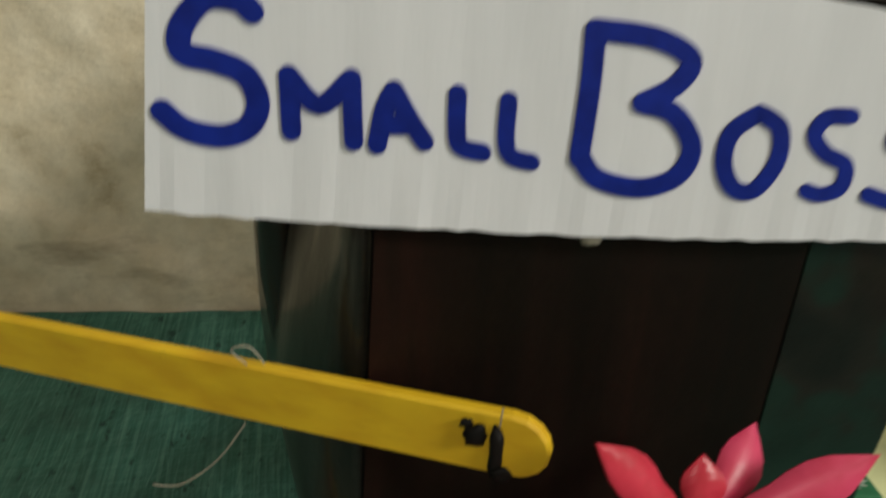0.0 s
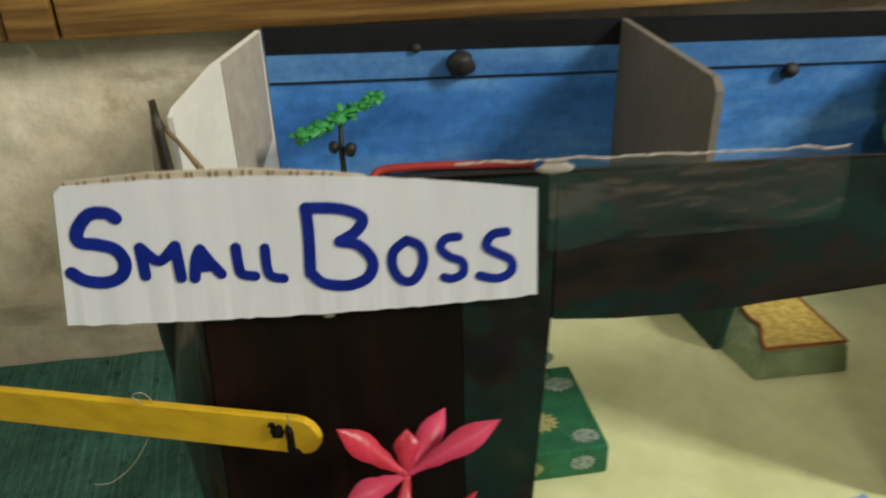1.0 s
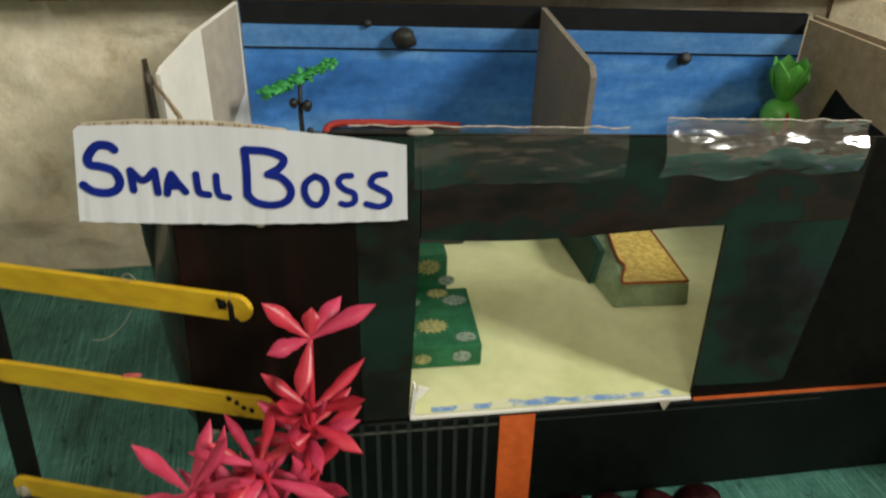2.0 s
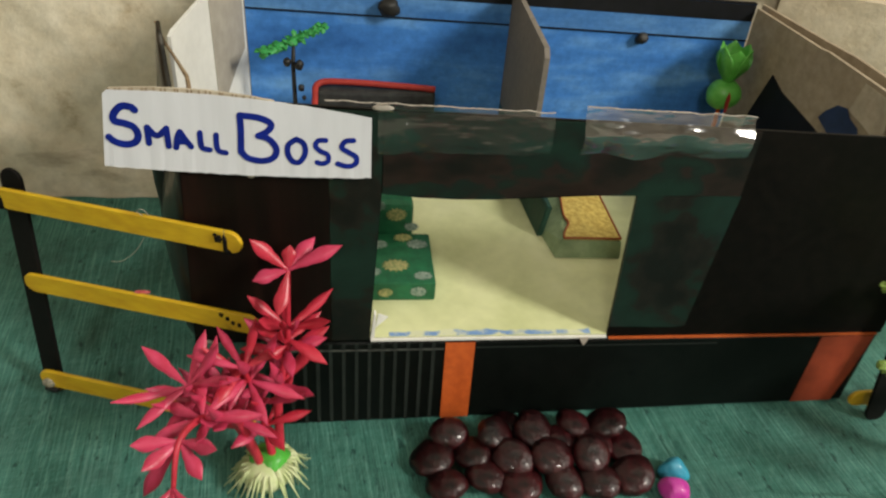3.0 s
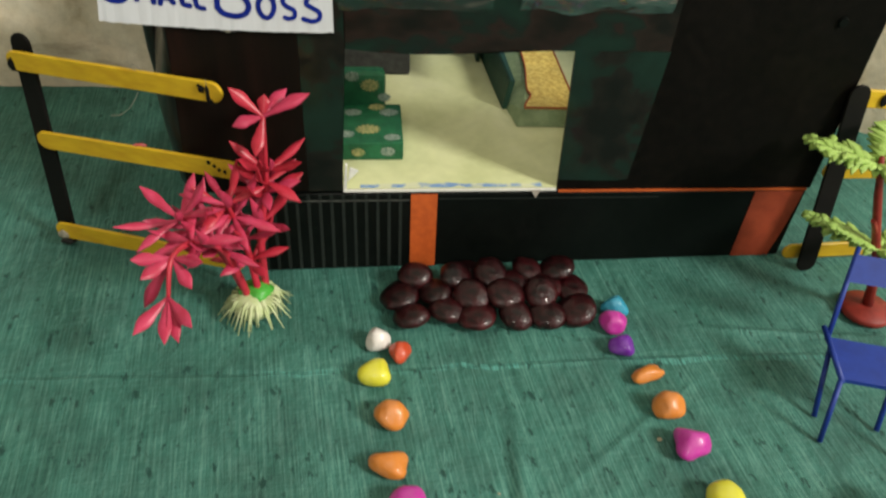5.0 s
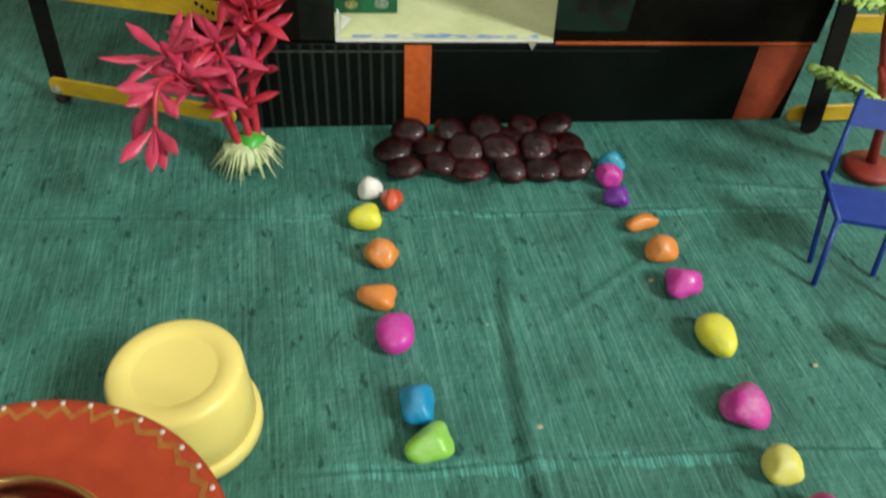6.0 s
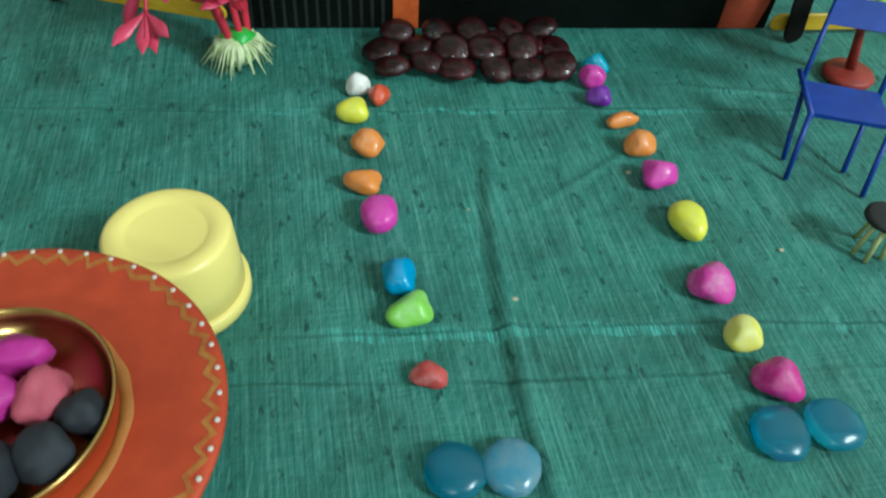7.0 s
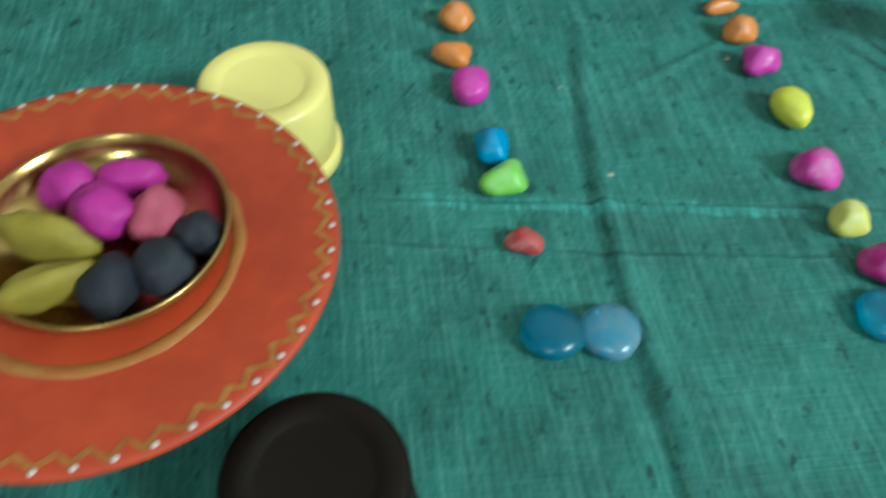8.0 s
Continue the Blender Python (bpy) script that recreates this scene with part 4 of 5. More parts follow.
def sign_sheet(y, thick, grow):
    bm = bmesh.new()
    n, m = 60, 10
    g = []
    for i in range(n + 1):
        u = i / n
        low, top = sign_edge(u)
        top += grow
        row = []
        for j in range(m + 1):
            v = j / m
            wave = 0.00010 * math.sin(u * 95 + 3 * noise.noise(Vector((u * 9, 0, 0)))) * (1 - v) ** 3 + 0.00005 * noise.noise(Vector((u * 30, v * 1.5, y * 100)))
            z = low + (top - low) * v
            row.append(bm.verts.new((sign_x(u, v) - grow * (1 - 2 * u), sign_y(z) + y + wave, z)))
        g.append(row)
    for i in range(n):
        for j in range(m):
            bm.faces.new((g[i][j], g[i + 1][j], g[i + 1][j + 1], g[i][j + 1]))
    made = bmesh.ops.extrude_face_region(bm, geom=bm.faces[:])
    bmesh.ops.translate(bm, verts=[v for v in made["geom"] if isinstance(v, bmesh.types.BMVert)], vec=(0, thick, 0))
    return bm


part("backing", sign_sheet(0.0004, 0.0009, -0.0004), M["flute"], sign, "brown corrugated card backing")
part("paper", sign_sheet(0.0, 0.0003, 0.0), M["sign"], sign, "white paper face")
bm = bmesh.new()
tan = []
for i in range(41):
    u = 0.005 + 0.62 * i / 40
    top, x = sign_edge(u)[1], sign_x(u, 1)
    rise = 0.0013 * math.sin(math.pi * (0.06 + 0.94 * i / 40)) ** 0.7 + 0.0001 * noise.noise(Vector((i * 0.8, 4, 0)))
    tan.append([bm.verts.new((x, sign_y(top) + dy, z)) for dy, z in ((0.0004, top - 0.0006), (0.0004, top + rise), (0.0014, top + rise), (0.0014, top - 0.0006))])
for a, b in zip(tan, tan[1:]):
    for k in range(4):
        bm.faces.new((a[k], a[(k + 1) % 4], b[(k + 1) % 4], b[k]))
bm.faces.new(tan[0])
bm.faces.new(tan[-1])
part("card_edge", bm, M["pale_card"], sign, "tan edge of the corrugated backing")
bm = bmesh.new()
for i in range(24):
    u = 0.02 + 0.56 * (i + 0.3 * math.sin(i * 2.7)) / 24
    top, x = sign_edge(u)[1], sign_x(u, 1)
    rise = 0.0012 * math.sin(math.pi * (0.08 + 0.85 * i / 24)) ** 0.7
    box(x, x + 0.0005, sign_y(top) + 0.0002, sign_y(top) + 0.0012, top - 0.0003, top + rise, bm=bm)
tagged(part("flutes", bm, M["flute"], sign, "dark open ends of the corrugation"), kind="stuff")

# hand lettering: each letter is a few strokes of a broad marker, in millimetres on the sheet
FIRST_WORD = (
    ("letter_s", 2.7, [[(-64.9, 163.0), (-66.4, 164.2), (-69.6, 164.2), (-72.3, 161.3), (-72.4, 158.8), (-69.3, 158.0), (-66.1, 156.6), (-64.9, 153.6), (-66.2, 150.9), (-69.3, 149.9), (-73.0, 150.7), (-75.2, 152.6)]]),
    ("letter_m", 2.3, [[(-61.5, 150.5), (-61.5, 156.6)], [(-61.5, 156.6), (-58.4, 153.4), (-54.8, 156.3)], [(-54.8, 156.3), (-54.7, 149.4)]]),
    ("letter_a", 2.3, [[(-52.1, 149.0), (-51.3, 152.8), (-50.2, 155.1)], [(-50.2, 155.1), (-48.5, 152.0), (-46.8, 149.4)], [(-51.0, 151.3), (-48.0, 151.3)]]),
    ("letter_l", 2.2, [[(-43.2, 154.8), (-43.2, 150.9), (-42.7, 148.9), (-40.2, 148.2)]]),
    ("letter_l", 2.1, [[(-37.5, 154.1), (-37.6, 149.8), (-36.9, 147.8), (-34.5, 147.1)]]),
)
SECOND_WORD = (
    ("letter_b", 2.5, [[(-28.5, 161.8), (-28.5, 156.0), (-29.0, 147.6)], [(-28.5, 161.8), (-21.7, 161.0), (-17.5, 158.8), (-18.8, 156.0), (-22.4, 154.0)], [(-22.4, 154.0), (-18.6, 152.8), (-16.0, 149.0), (-17.3, 145.5), (-21.5, 144.1), (-26.6, 145.2), (-28.9, 147.8)]]),
    ("letter_o", 2.2, [[(-8.6, 153.0), (-11.5, 150.7), (-11.9, 147.1), (-10.2, 144.1), (-7.6, 143.9), (-5.5, 147.4), (-5.9, 151.2), (-8.6, 153.0)]]),
    ("letter_s", 2.0, [[(2.3, 152.7), (-0.5, 152.5), (-1.6, 150.5), (0.1, 148.4), (2.9, 146.9), (2.9, 144.2), (0.6, 143.3), (-1.2, 143.8)]]),
    ("letter_s", 2.1, [[(12.6, 152.8), (9.5, 152.4), (8.2, 149.9), (10.6, 148.1), (13.5, 146.2), (13.4, 143.5), (10.5, 142.3), (6.6, 143.3)]]),
)


def on_sheet(u, v, h):
    return (u / 1000, sign_y(v / 1000) - h / 1000, v / 1000)


for name, width, strokes in FIRST_WORD + SECOND_WORD:
    bm = bmesh.new()
    for n, line in enumerate(strokes):
        if line[0] == line[-1]:
            ribbon(bm, smooth_line(line, 6)[:-1], width * 0.93, -0.1, 0.40, on_sheet, closed=True)
            continue
        soft = smooth_line(line, 6) if len(line) > 2 else [Vector(q) for q in line]
        ribbon(bm, soft, width * 0.93, -0.1, 0.40 + 0.025 * n, on_sheet)
        for e, end in enumerate((soft[0], soft[-1])):
            rim = [(end.x + width * 0.465 * math.cos(0.5236 * k), end.y + width * 0.465 * math.sin(0.5236 * k)) for k in range(12)]
            lo = [bm.verts.new(on_sheet(*p, -0.1)) for p in rim]
            hi = [bm.verts.new(on_sheet(*p, 0.308 + 0.025 * n + 0.006 * e)) for p in rim]
            bm.faces.new(hi)
            for k in range(12):
                bm.faces.new((lo[k], lo[(k + 1) % 12], hi[(k + 1) % 12], hi[k]))
    part(name, bm, M["ink"], sign)
placed("glue_blob", lump((0.0028, 0.0014, 0.0016), 9.0, 0.3, sub=2), M["glue"], sign, (-0.0262, 0.0586, 0.1362), "drop of clear glue")

# ---- fences of craft sticks ----
fence = thing("stick_fence", "small fence of yellow craft sticks glued to a black post", "fence", (-0.09, 0.07, 0.0), group="stick fences")
FN = (-0.34, -0.94, 0.0)
part("post", stick((-0.1337, 0.0830, 0.0), (-0.1305, 0.0955, 0.1180), FN, 0.0105), M["black_stick"], fence, "black painted upright")
r1 = part("rail", stick((-0.1375, 0.0915, 0.1065), (-0.0305, 0.0490, 0.1120), FN), M["yellow_stick"], fence)
part("rail", stick((-0.1335, 0.0860, 0.0655), (-0.0262, 0.0465, 0.0715), FN), M["yellow_stick"], fence)
part("rail", stick((-0.1365, 0.0785, 0.0130), (-0.0320, 0.0430, 0.0160), FN), M["yellow_stick"], fence)


def blot(at, size, seed):
    return lump(size, seed, 0.5, sub=2, freq=2.0)


for n, (x, z, w, h) in enumerate(((-0.0372, 0.1106, 0.0024, 0.0092), (-0.0396, 0.1128, 0.0042, 0.0040), (-0.0362, 0.1072, 0.0036, 0.0028), (-0.0410, 0.1142, 0.0024, 0.0018), (-0.1350, 0.1050, 0.0050, 0.0075))):
    y = 0.0490 + (x + 0.0305) * -0.397 - 0.0012
    placed("black_blot", blot(0, (w, 0.0008, h), n + 1.5), M["black_stick"], r1, (x, y, z - h / 2), "blot of black paint")
for n, (x, z) in enumerate(((-0.0400, 0.0722), (-0.0378, 0.0705), (-0.0350, 0.0700), (-0.0425, 0.0735))):
    y = 0.0465 + (x + 0.0262) * -0.368 - 0.0012
    placed("black_blot", blot(0, (0.0022, 0.0008, 0.0024), n + 5.5), M["black_stick"], fence, (x, y, z - 0.001), "blot of black paint")
placed("glue_blob", lump((0.0075, 0.0050, 0.0060), 3.3, 0.4), M["glue"], fence, (-0.1325, 0.0765, 0.0080), "lump of hot glue")
placed("clay_foot", lump((0.0090, 0.0080, 0.0050), 6.3, 0.3), M["black_clay"], fence, (-0.1335, 0.0815, 0.0))
placed("orange_clay", lump((0.0070, 0.0022, 0.0024), 8.1, 0.3), STONE["brick"], fence, (-0.0780, 0.0672, 0.0722), "crumb of orange clay")

for line in ([(-0.0720, 0.0655, 0.1035), (-0.0770, 0.0660, 0.0960), (-0.0830, 0.0660, 0.0912), (-0.0875, 0.0665, 0.0908)], [(-0.0705, 0.0640, 0.1150), (-0.0725, 0.0640, 0.1175), (-0.0700, 0.0640, 0.1180), (-0.0680, 0.0635, 0.1155)], [(-0.0372, 0.0500, 0.1150), (-0.0371, 0.0495, 0.1185)]):
    part("glue_thread", tube(bmesh.new(), smooth_line(line, 5), 0.00013, 5), M["glue"], fence, "fine pale thread of glue", smooth=True)

fence = thing("stick_fence", "fence of yellow craft sticks glued behind a black post", "fence", (0.33, 0.063, 0.0), group="stick fences")
part("post", stick((0.2842, 0.0470, 0.0), (0.2772, 0.0588, 0.1130), (0, -1, 0.1), 0.0110), M["black_stick"], fence, "black painted upright")
for x, z, fall in ((0.2715, 0.0085, -0.001), (0.2790, 0.0600, 0.002), (0.2790, 0.1015, 0.009)):
    part("rail", stick((x, 0.0530 + 0.14 * z, z), (x + 0.114, 0.0570 + 0.14 * z, z - fall), (0, -1, 0)), M["yellow_stick"], fence)
placed("black_blot", blot(0, (0.0050, 0.0008, 0.0080), 4.2), M["black_stick"], fence, (0.2990, 0.0658, 0.0960), "blot of black paint")

# ---- red plastic water plant ----
plant = thing("red_plant", "red plastic aquarium plant with pale rooted base on the cloth", "plant", (-0.0245, 0.0225, 0.0))
rnd = random.Random(5)
ROOT = Vector((-0.0235, 0.0245, 0.012))
# stem colour, its line, and the whorls of leaves on it: how far up, how many, leaf length
STEMS = (
    ("red_leaf", [ROOT + Vector((0.004, 0.002, -0.004)), (-0.0190, 0.0310, 0.045), (-0.0150, 0.0370, 0.066), (-0.0140, 0.0390, 0.080), (-0.0130, 0.0425, 0.1040)], ((0.34, 4, 0.021), (0.50, 5, 0.023), (0.60, 3, 0.020), (0.74, 5, 0.022)), 0),
    ("red_leaf", [ROOT + Vector((0.002, -0.003, -0.004)), (-0.0260, 0.0270, 0.042), (-0.0310, 0.0250, 0.068)], ((0.42, 4, 0.022), (0.62, 4, 0.024), (0.82, 4, 0.024), (1.0, 4, 0.023)), 1),
    ("pink_leaf", [ROOT + Vector((-0.004, 0.0, -0.004)), (-0.0380, 0.0220, 0.044), (-0.0520, 0.0200, 0.064)], ((0.50, 4, 0.022), (0.68, 4, 0.024), (0.84, 4, 0.025), (1.0, 5, 0.025)), 2),
    ("pink_leaf", [ROOT + Vector((-0.003, -0.003, -0.004)), (-0.0340, 0.0170, 0.046), (-0.0430, 0.0060, 0.0620), (-0.0500, -0.0082, 0.0655), (-0.0518, -0.0192, 0.0530)], ((0.36, 4, 0.022), (0.56, 4, 0.022)), 3),
)
TUFTS = {
    0: (1.0, (((-0.0275, 0.0460, 0.1165), -0.12), ((0.0075, 0.0420, 0.1165), 0.10), ((-0.0040, 0.0470, 0.1160), 0.45), ((-0.0165, 0.0330, 0.0890), -0.20), ((-0.0262, 0.0380, 0.1030), 0.25), ((-0.0120, 0.0470, 0.1130), 0.0))),
    3: (1.0, (((-0.0644, -0.0346, 0.0466), 0.05), ((-0.0510, -0.0393, 0.0452), 0.0), ((-0.0458, -0.0383, 0.0457), 0.05), ((-0.0388, -0.0355, 0.0499), -0.1))),
    4: (0.76, (((-0.0665, -0.0090, 0.0650), -0.15), ((-0.0660, -0.0170, 0.0430), 0.15), ((-0.0340, -0.0140, 0.0670), -0.25), ((-0.0410, -0.0180, 0.0560), -0.2), ((-0.0610, -0.0150, 0.0590), -0.5))),
}
for n, (colour, line, whorls, key) in enumerate(STEMS):
    soft = smooth_line(line, 8)
    stem = part("stem", tube(bmesh.new(), soft, [0.0021 - 0.0012 * i / len(soft) for i in range(len(soft))]), M["red_leaf"], plant, smooth=True)
    for f, tips in [TUFTS[k] for k in ((key, 4) if key == 3 else (key,)) if k in TUFTS]:
        p = soft[int(f * (len(soft) - 1))]
        for tip, bend in tips:
            way = Vector(tip) - p
            part("leaf", leaf(bmesh.new(), p, way, (0, -0.7, 0.7), way.length, 0.0058, bend=bend, fold=0.35, steps=9), M["pink_leaf"] if key == 3 or bend > 0.05 else M[colour], stem, smooth=True)
    for f, count, length in whorls:
        i = min(int(f * (len(soft) - 1)), len(soft) - 1)
        p = soft[i]
        up = (soft[min(i + 1, len(soft) - 1)] - soft[max(i - 1, 0)]).normalized()
        up = (up * 0.35 + Vector((0, 0, 0.65))).normalized()
        u = up.cross(Vector((0.2, 0.9, 0.1))).normalized()
        v = up.cross(u)
        turn = rnd.uniform(0, 6.28)
        for k in range(count + 2):
            an = turn + 6.2832 * k / (count + 2) + rnd.uniform(-0.25, 0.25)
            out = math.cos(an) * u + math.sin(an) * v
            way = out * rnd.uniform(0.75, 1.0) + up * rnd.uniform(0.05, 0.55)
            bm = leaf(bmesh.new(), p, way, up * 0.5 + Vector((0, -0.7, 0.5)), length * rnd.uniform(0.78, 1.05), 0.0046 * rnd.uniform(0.8, 1.2), bend=rnd.uniform(-0.8, -0.2) if rnd.random() < 0.6 else rnd.uniform(0.2, 0.5), fold=rnd.uniform(0.10, 0.28), steps=9)
            part("leaf", bm, M["pink_leaf"] if rnd.random() < 0.4 else M[colour], stem, smooth=True)
placed("root_ball", lump((0.0240, 0.0225, 0.0170), 2.2, 0.12), M["root_white"], plant, (-0.0245, 0.0225, 0.0), "pale white-green plastic root ball")
placed("green_collar", lump((0.0180, 0.0160, 0.0085), 3.2, 0.3), M["root_green"], plant, (-0.0240, 0.0240, 0.0105), "bright green collar above the roots")
bm = bmesh.new()
for k in range(84):
    an = rnd.uniform(0, 6.2832)
    r0, r1 = rnd.uniform(0.004, 0.0075), rnd.uniform(0.0122, 0.0205)
    c, s = math.cos(an), math.sin(an)
    tube(bm, [(-0.0242 + r0 * c, 0.0228 + r0 * s, 0.0145), (-0.0242 + 0.0113 * c, 0.0228 + 0.0106 * s, rnd.uniform(0.0105, 0.014)), (-0.0242 + r1 * c, 0.0228 + r1 * s * 0.92, rnd.uniform(0.0008, 0.006))], [0.0008, 0.00065, 0.0002], 5)
tagged(part("root_fringe", bm, M["root_white"], plant, "many thin pale rootlets", smooth=True), kind="stuff")

# ---- heap of maroon glass stones in front of the carton ----
def glass_stone(width, depth, height, seed, turn, tilt, roll):
    """A flat-bottomed drop of glass: a low dome with a soft shoulder and a slightly wavy rim."""
    bm = bmesh.new()
    bmesh.ops.create_icosphere(bm, subdivisions=4, radius=1.0)
    off = Vector((seed * 1.7, seed * 0.9, 0))
    for v in bm.verts:
        d = v.co.normalized()
        rim = 1 + 0.10 * noise.noise(Vector((d.x, d.y, 0)) * 1.3 + off) + 0.03 * noise.noise(d * 3.0 + off)
        s = math.hypot(d.x, d.y)
        out = rim * s ** 0.85 / max(s, 1e-6)
        rise = abs(d.z) ** 0.9
        v.co = (d.x * out * width / 2, d.y * out * depth / 2, height * (0.38 + 0.62 * rise if d.z > 0 else 0.38 - 0.38 * rise))
    bmesh.ops.transform(bm, matrix=pose(0, 0, 0, tilt, roll, turn), verts=bm.verts)
    bmesh.ops.translate(bm, verts=bm.verts, vec=(0, 0, -min(v.co.z for v in bm.verts)))
    return bm


# three loose rows: place, lift, and lean towards the front
HEAP = ((0.0575, 0.0385, 0.0052, 22), (0.0765, 0.0380, 0.0050, 18), (0.0985, 0.0380, 0.0055, 20), (0.1180, 0.0425, 0.0040, 12), (0.1350, 0.0385, 0.0060, 24),
        (0.0505, 0.0295, 0.0000, 8), (0.0675, 0.0275, 0.0012, 10), (0.0865, 0.0260, 0.0034, 16), (0.1040, 0.0225, 0.0046, 26), (0.1215, 0.0260, 0.0040, 14), (0.1425, 0.0305, 0.0006, 8),
        (0.0545, 0.0135, 0.0, 4), (0.0720, 0.0160, 0.0, 6), (0.0890, 0.0130, 0.0, 5), (0.1070, 0.0125, 0.0, 4), (0.1250, 0.0140, 0.0, 6), (0.1430, 0.0145, 0.0, 5),
        (0.1090, 0.0345, 0.0020, 10), (0.0880, 0.0440, 0.0, 6), (0.1270, 0.0350, 0.0010, 8))
for n, (x, y, z, tilt) in enumerate(HEAP):
    w = 0.0194 + 0.0030 * ((n * 37) % 11) / 10
    ob = part("glass_stone", glass_stone(w, w * (0.84 + 0.12 * ((n * 29) % 7) / 6), 0.0088, 20 + n * 1.37, n * 47, tilt * (1.3 if n % 2 else 0.5), 16 * math.sin(n * 1.9)), M["maroon_glass"], smooth=True)
    ob.location = (x + 0.0012 * math.sin(n * 2.3), y + 0.0012 * math.cos(n * 3.1), z)
    tagged(ob, "shiny dark maroon glass stone in a heap", "stone", group="maroon glass stones")

# ---- painted pebbles along the path ----
def pebble(length, breadth, height, turn, corner, corner_way, square, facets, seed):
    """A tumbled pebble. corner pulls its outline into a rounded triangle that points along corner_way,
    square towards a rounded rectangle; facets planes are ground off softly."""
    bm = bmesh.new()
    bmesh.ops.create_icosphere(bm, subdivisions=4, radius=1.0)
    dice = random.Random(int(seed * 100))
    off = Vector((seed, seed * 0.7, 0))
    cut = []
    for k in range(facets):
        an, up = 6.2832 * (k + dice.uniform(-0.3, 0.3)) / max(facets, 1), dice.uniform(0.25, 0.9)
        cut.append((Vector((math.cos(an), math.sin(an), up)).normalized(), dice.uniform(0.74, 0.90)))
    way = radians(corner_way - turn)
    for v in bm.verts:
        d = v.co.normalized()
        an, s = math.atan2(d.y, d.x), math.hypot(d.x, d.y)
        rim = 1 + 1.35 * corner * math.cos(3 * (an - way)) + 0.5 * corner * math.cos(an - way + math.pi) + square * math.cos(4 * (an - 0.785))
        rim *= s ** 0.88 / max(s, 1e-6)
        p = Vector((d.x * rim, d.y * rim, (1 if d.z > 0 else -1) * abs(d.z) ** 0.92))
        shrink = 1.0
        for face, h in cut:
            shrink += max(p.dot(face) / h, 0.0) ** 10
        p *= shrink ** -0.1 * (1 + 0.05 * noise.noise(d * 1.6 + off) + 0.025 * noise.noise(d * 4.0 + off))
        v.co = (p.x * length * 0.465, p.y * breadth * 0.465, p.z * height / 2)
    bmesh.ops.transform(bm, matrix=pose(0, 0, 0, 0, 0, turn), verts=bm.verts)
    low = min(v.co.z for v in bm.verts)
    for v in bm.verts:
        v.co.z = max(v.co.z - low, height * 0.05) - height * 0.05
    return bm


# colour, place, length, breadth, height, turn, corner and its direction, squareness, facets
LEFT_ROW = (
    ("white", 0.0365, -0.0018, 0.0138, 0.0132, 0.0118, -20, 0.13, 105, 0.03, 5, "small chalk-white painted pebble"),
    ("red", 0.0475, -0.0100, 0.0134, 0.0116, 0.0100, 80, 0.10, 265, 0.0, 4, "small red-orange painted pebble"),
    ("yellow", 0.0347, -0.0237, 0.0168, 0.0146, 0.0112, 14, 0.09, 190, 0.04, 0, "glossy lemon-yellow painted pebble"),
    ("orange", 0.0420, -0.0475, 0.0182, 0.0162, 0.0125, -20, 0.07, 150, 0.04, 7, "rough orange painted pebble"),
    ("orange", 0.0402, -0.0730, 0.0190, 0.0130, 0.0095, -10, 0.10, 165, 0.05, 3, "oblong orange painted pebble"),
    ("magenta", 0.0475, -0.0945, 0.0205, 0.0172, 0.0125, 92, 0.025, 275, 0.02, 0, "glossy magenta painted pebble"),
    ("blue", 0.0550, -0.1272, 0.0212, 0.0156, 0.0110, 93, 0.02, 270, 0.07, 4, "bright blue painted pebble"),
    ("green", 0.0588, -0.1451, 0.0208, 0.0148, 0.0110, 26, 0.085, 205, 0.07, 3, "lime-green painted pebble with chalky streaks"),
    ("brick", 0.0648, -0.1725, 0.0156, 0.0112, 0.0078, -18, 0.06, 320, 0.07, 5, "dull red chalky pebble"),
)
RIGHT_ROW = (
    ("sky", 0.1625, 0.0175, 0.0150, 0.0130, 0.0110, -10, 0.14, 75, 0.0, 5, "sky-blue painted pebble beside the glass stones"),
    ("magenta", 0.1588, 0.0050, 0.0160, 0.0145, 0.0120, -5, 0.08, 270, 0.04, 4, "bright magenta painted pebble on the cloth"),
    ("purple", 0.1590, -0.0100, 0.0150, 0.0130, 0.0100, -12, 0.05, 190, 0.05, 3, "dark purple painted pebble"),
    ("orange", 0.1670, -0.0283, 0.0195, 0.0090, 0.0078, 20, 0.04, 200, 0.10, 3, "thin orange painted pebble"),
    ("orange", 0.1707, -0.0484, 0.0178, 0.0160, 0.0120, -12, 0.05, 340, 0.04, 5, "rounded orange painted pebble"),
    ("magenta", 0.1743, -0.0694, 0.0186, 0.0165, 0.0128, -20, 0.14, 112, 0.0, 4, "bright magenta painted pebble on the cloth"),
    ("yellow", 0.1800, -0.0995, 0.0228, 0.0164, 0.0122, 100, 0.05, 285, 0.0, 0, "large bright yellow painted pebble"),
    ("pink", 0.1798, -0.1333, 0.0212, 0.0200, 0.0135, 30, 0.14, 62, 0.0, 5, "pink pebble with white worn streaks"),
    ("lemon", 0.1844, -0.1588, 0.0172, 0.0160, 0.0112, 20, 0.03, 90, 0.02, 3, "chalky pale yellow pebble"),
    ("crimson", 0.1910, -0.1782, 0.0196, 0.0188, 0.0130, -10, 0.12, 58, 0.02, 5, "crimson-pink pebble with pale streaks"),
)
for n, (key, x, y, w, d, h, turn, corner, corner_way, square, facets, label) in enumerate(LEFT_ROW + RIGHT_ROW):
    ob = part("pebble", pebble(w, d, h, turn, corner, corner_way, square, facets, 4 + n * 2.31), STONE[key], smooth=True)
    ob.location = (x, y, -0.0004)
    tagged(ob, label, "pebble", group="painted pebbles along the path")
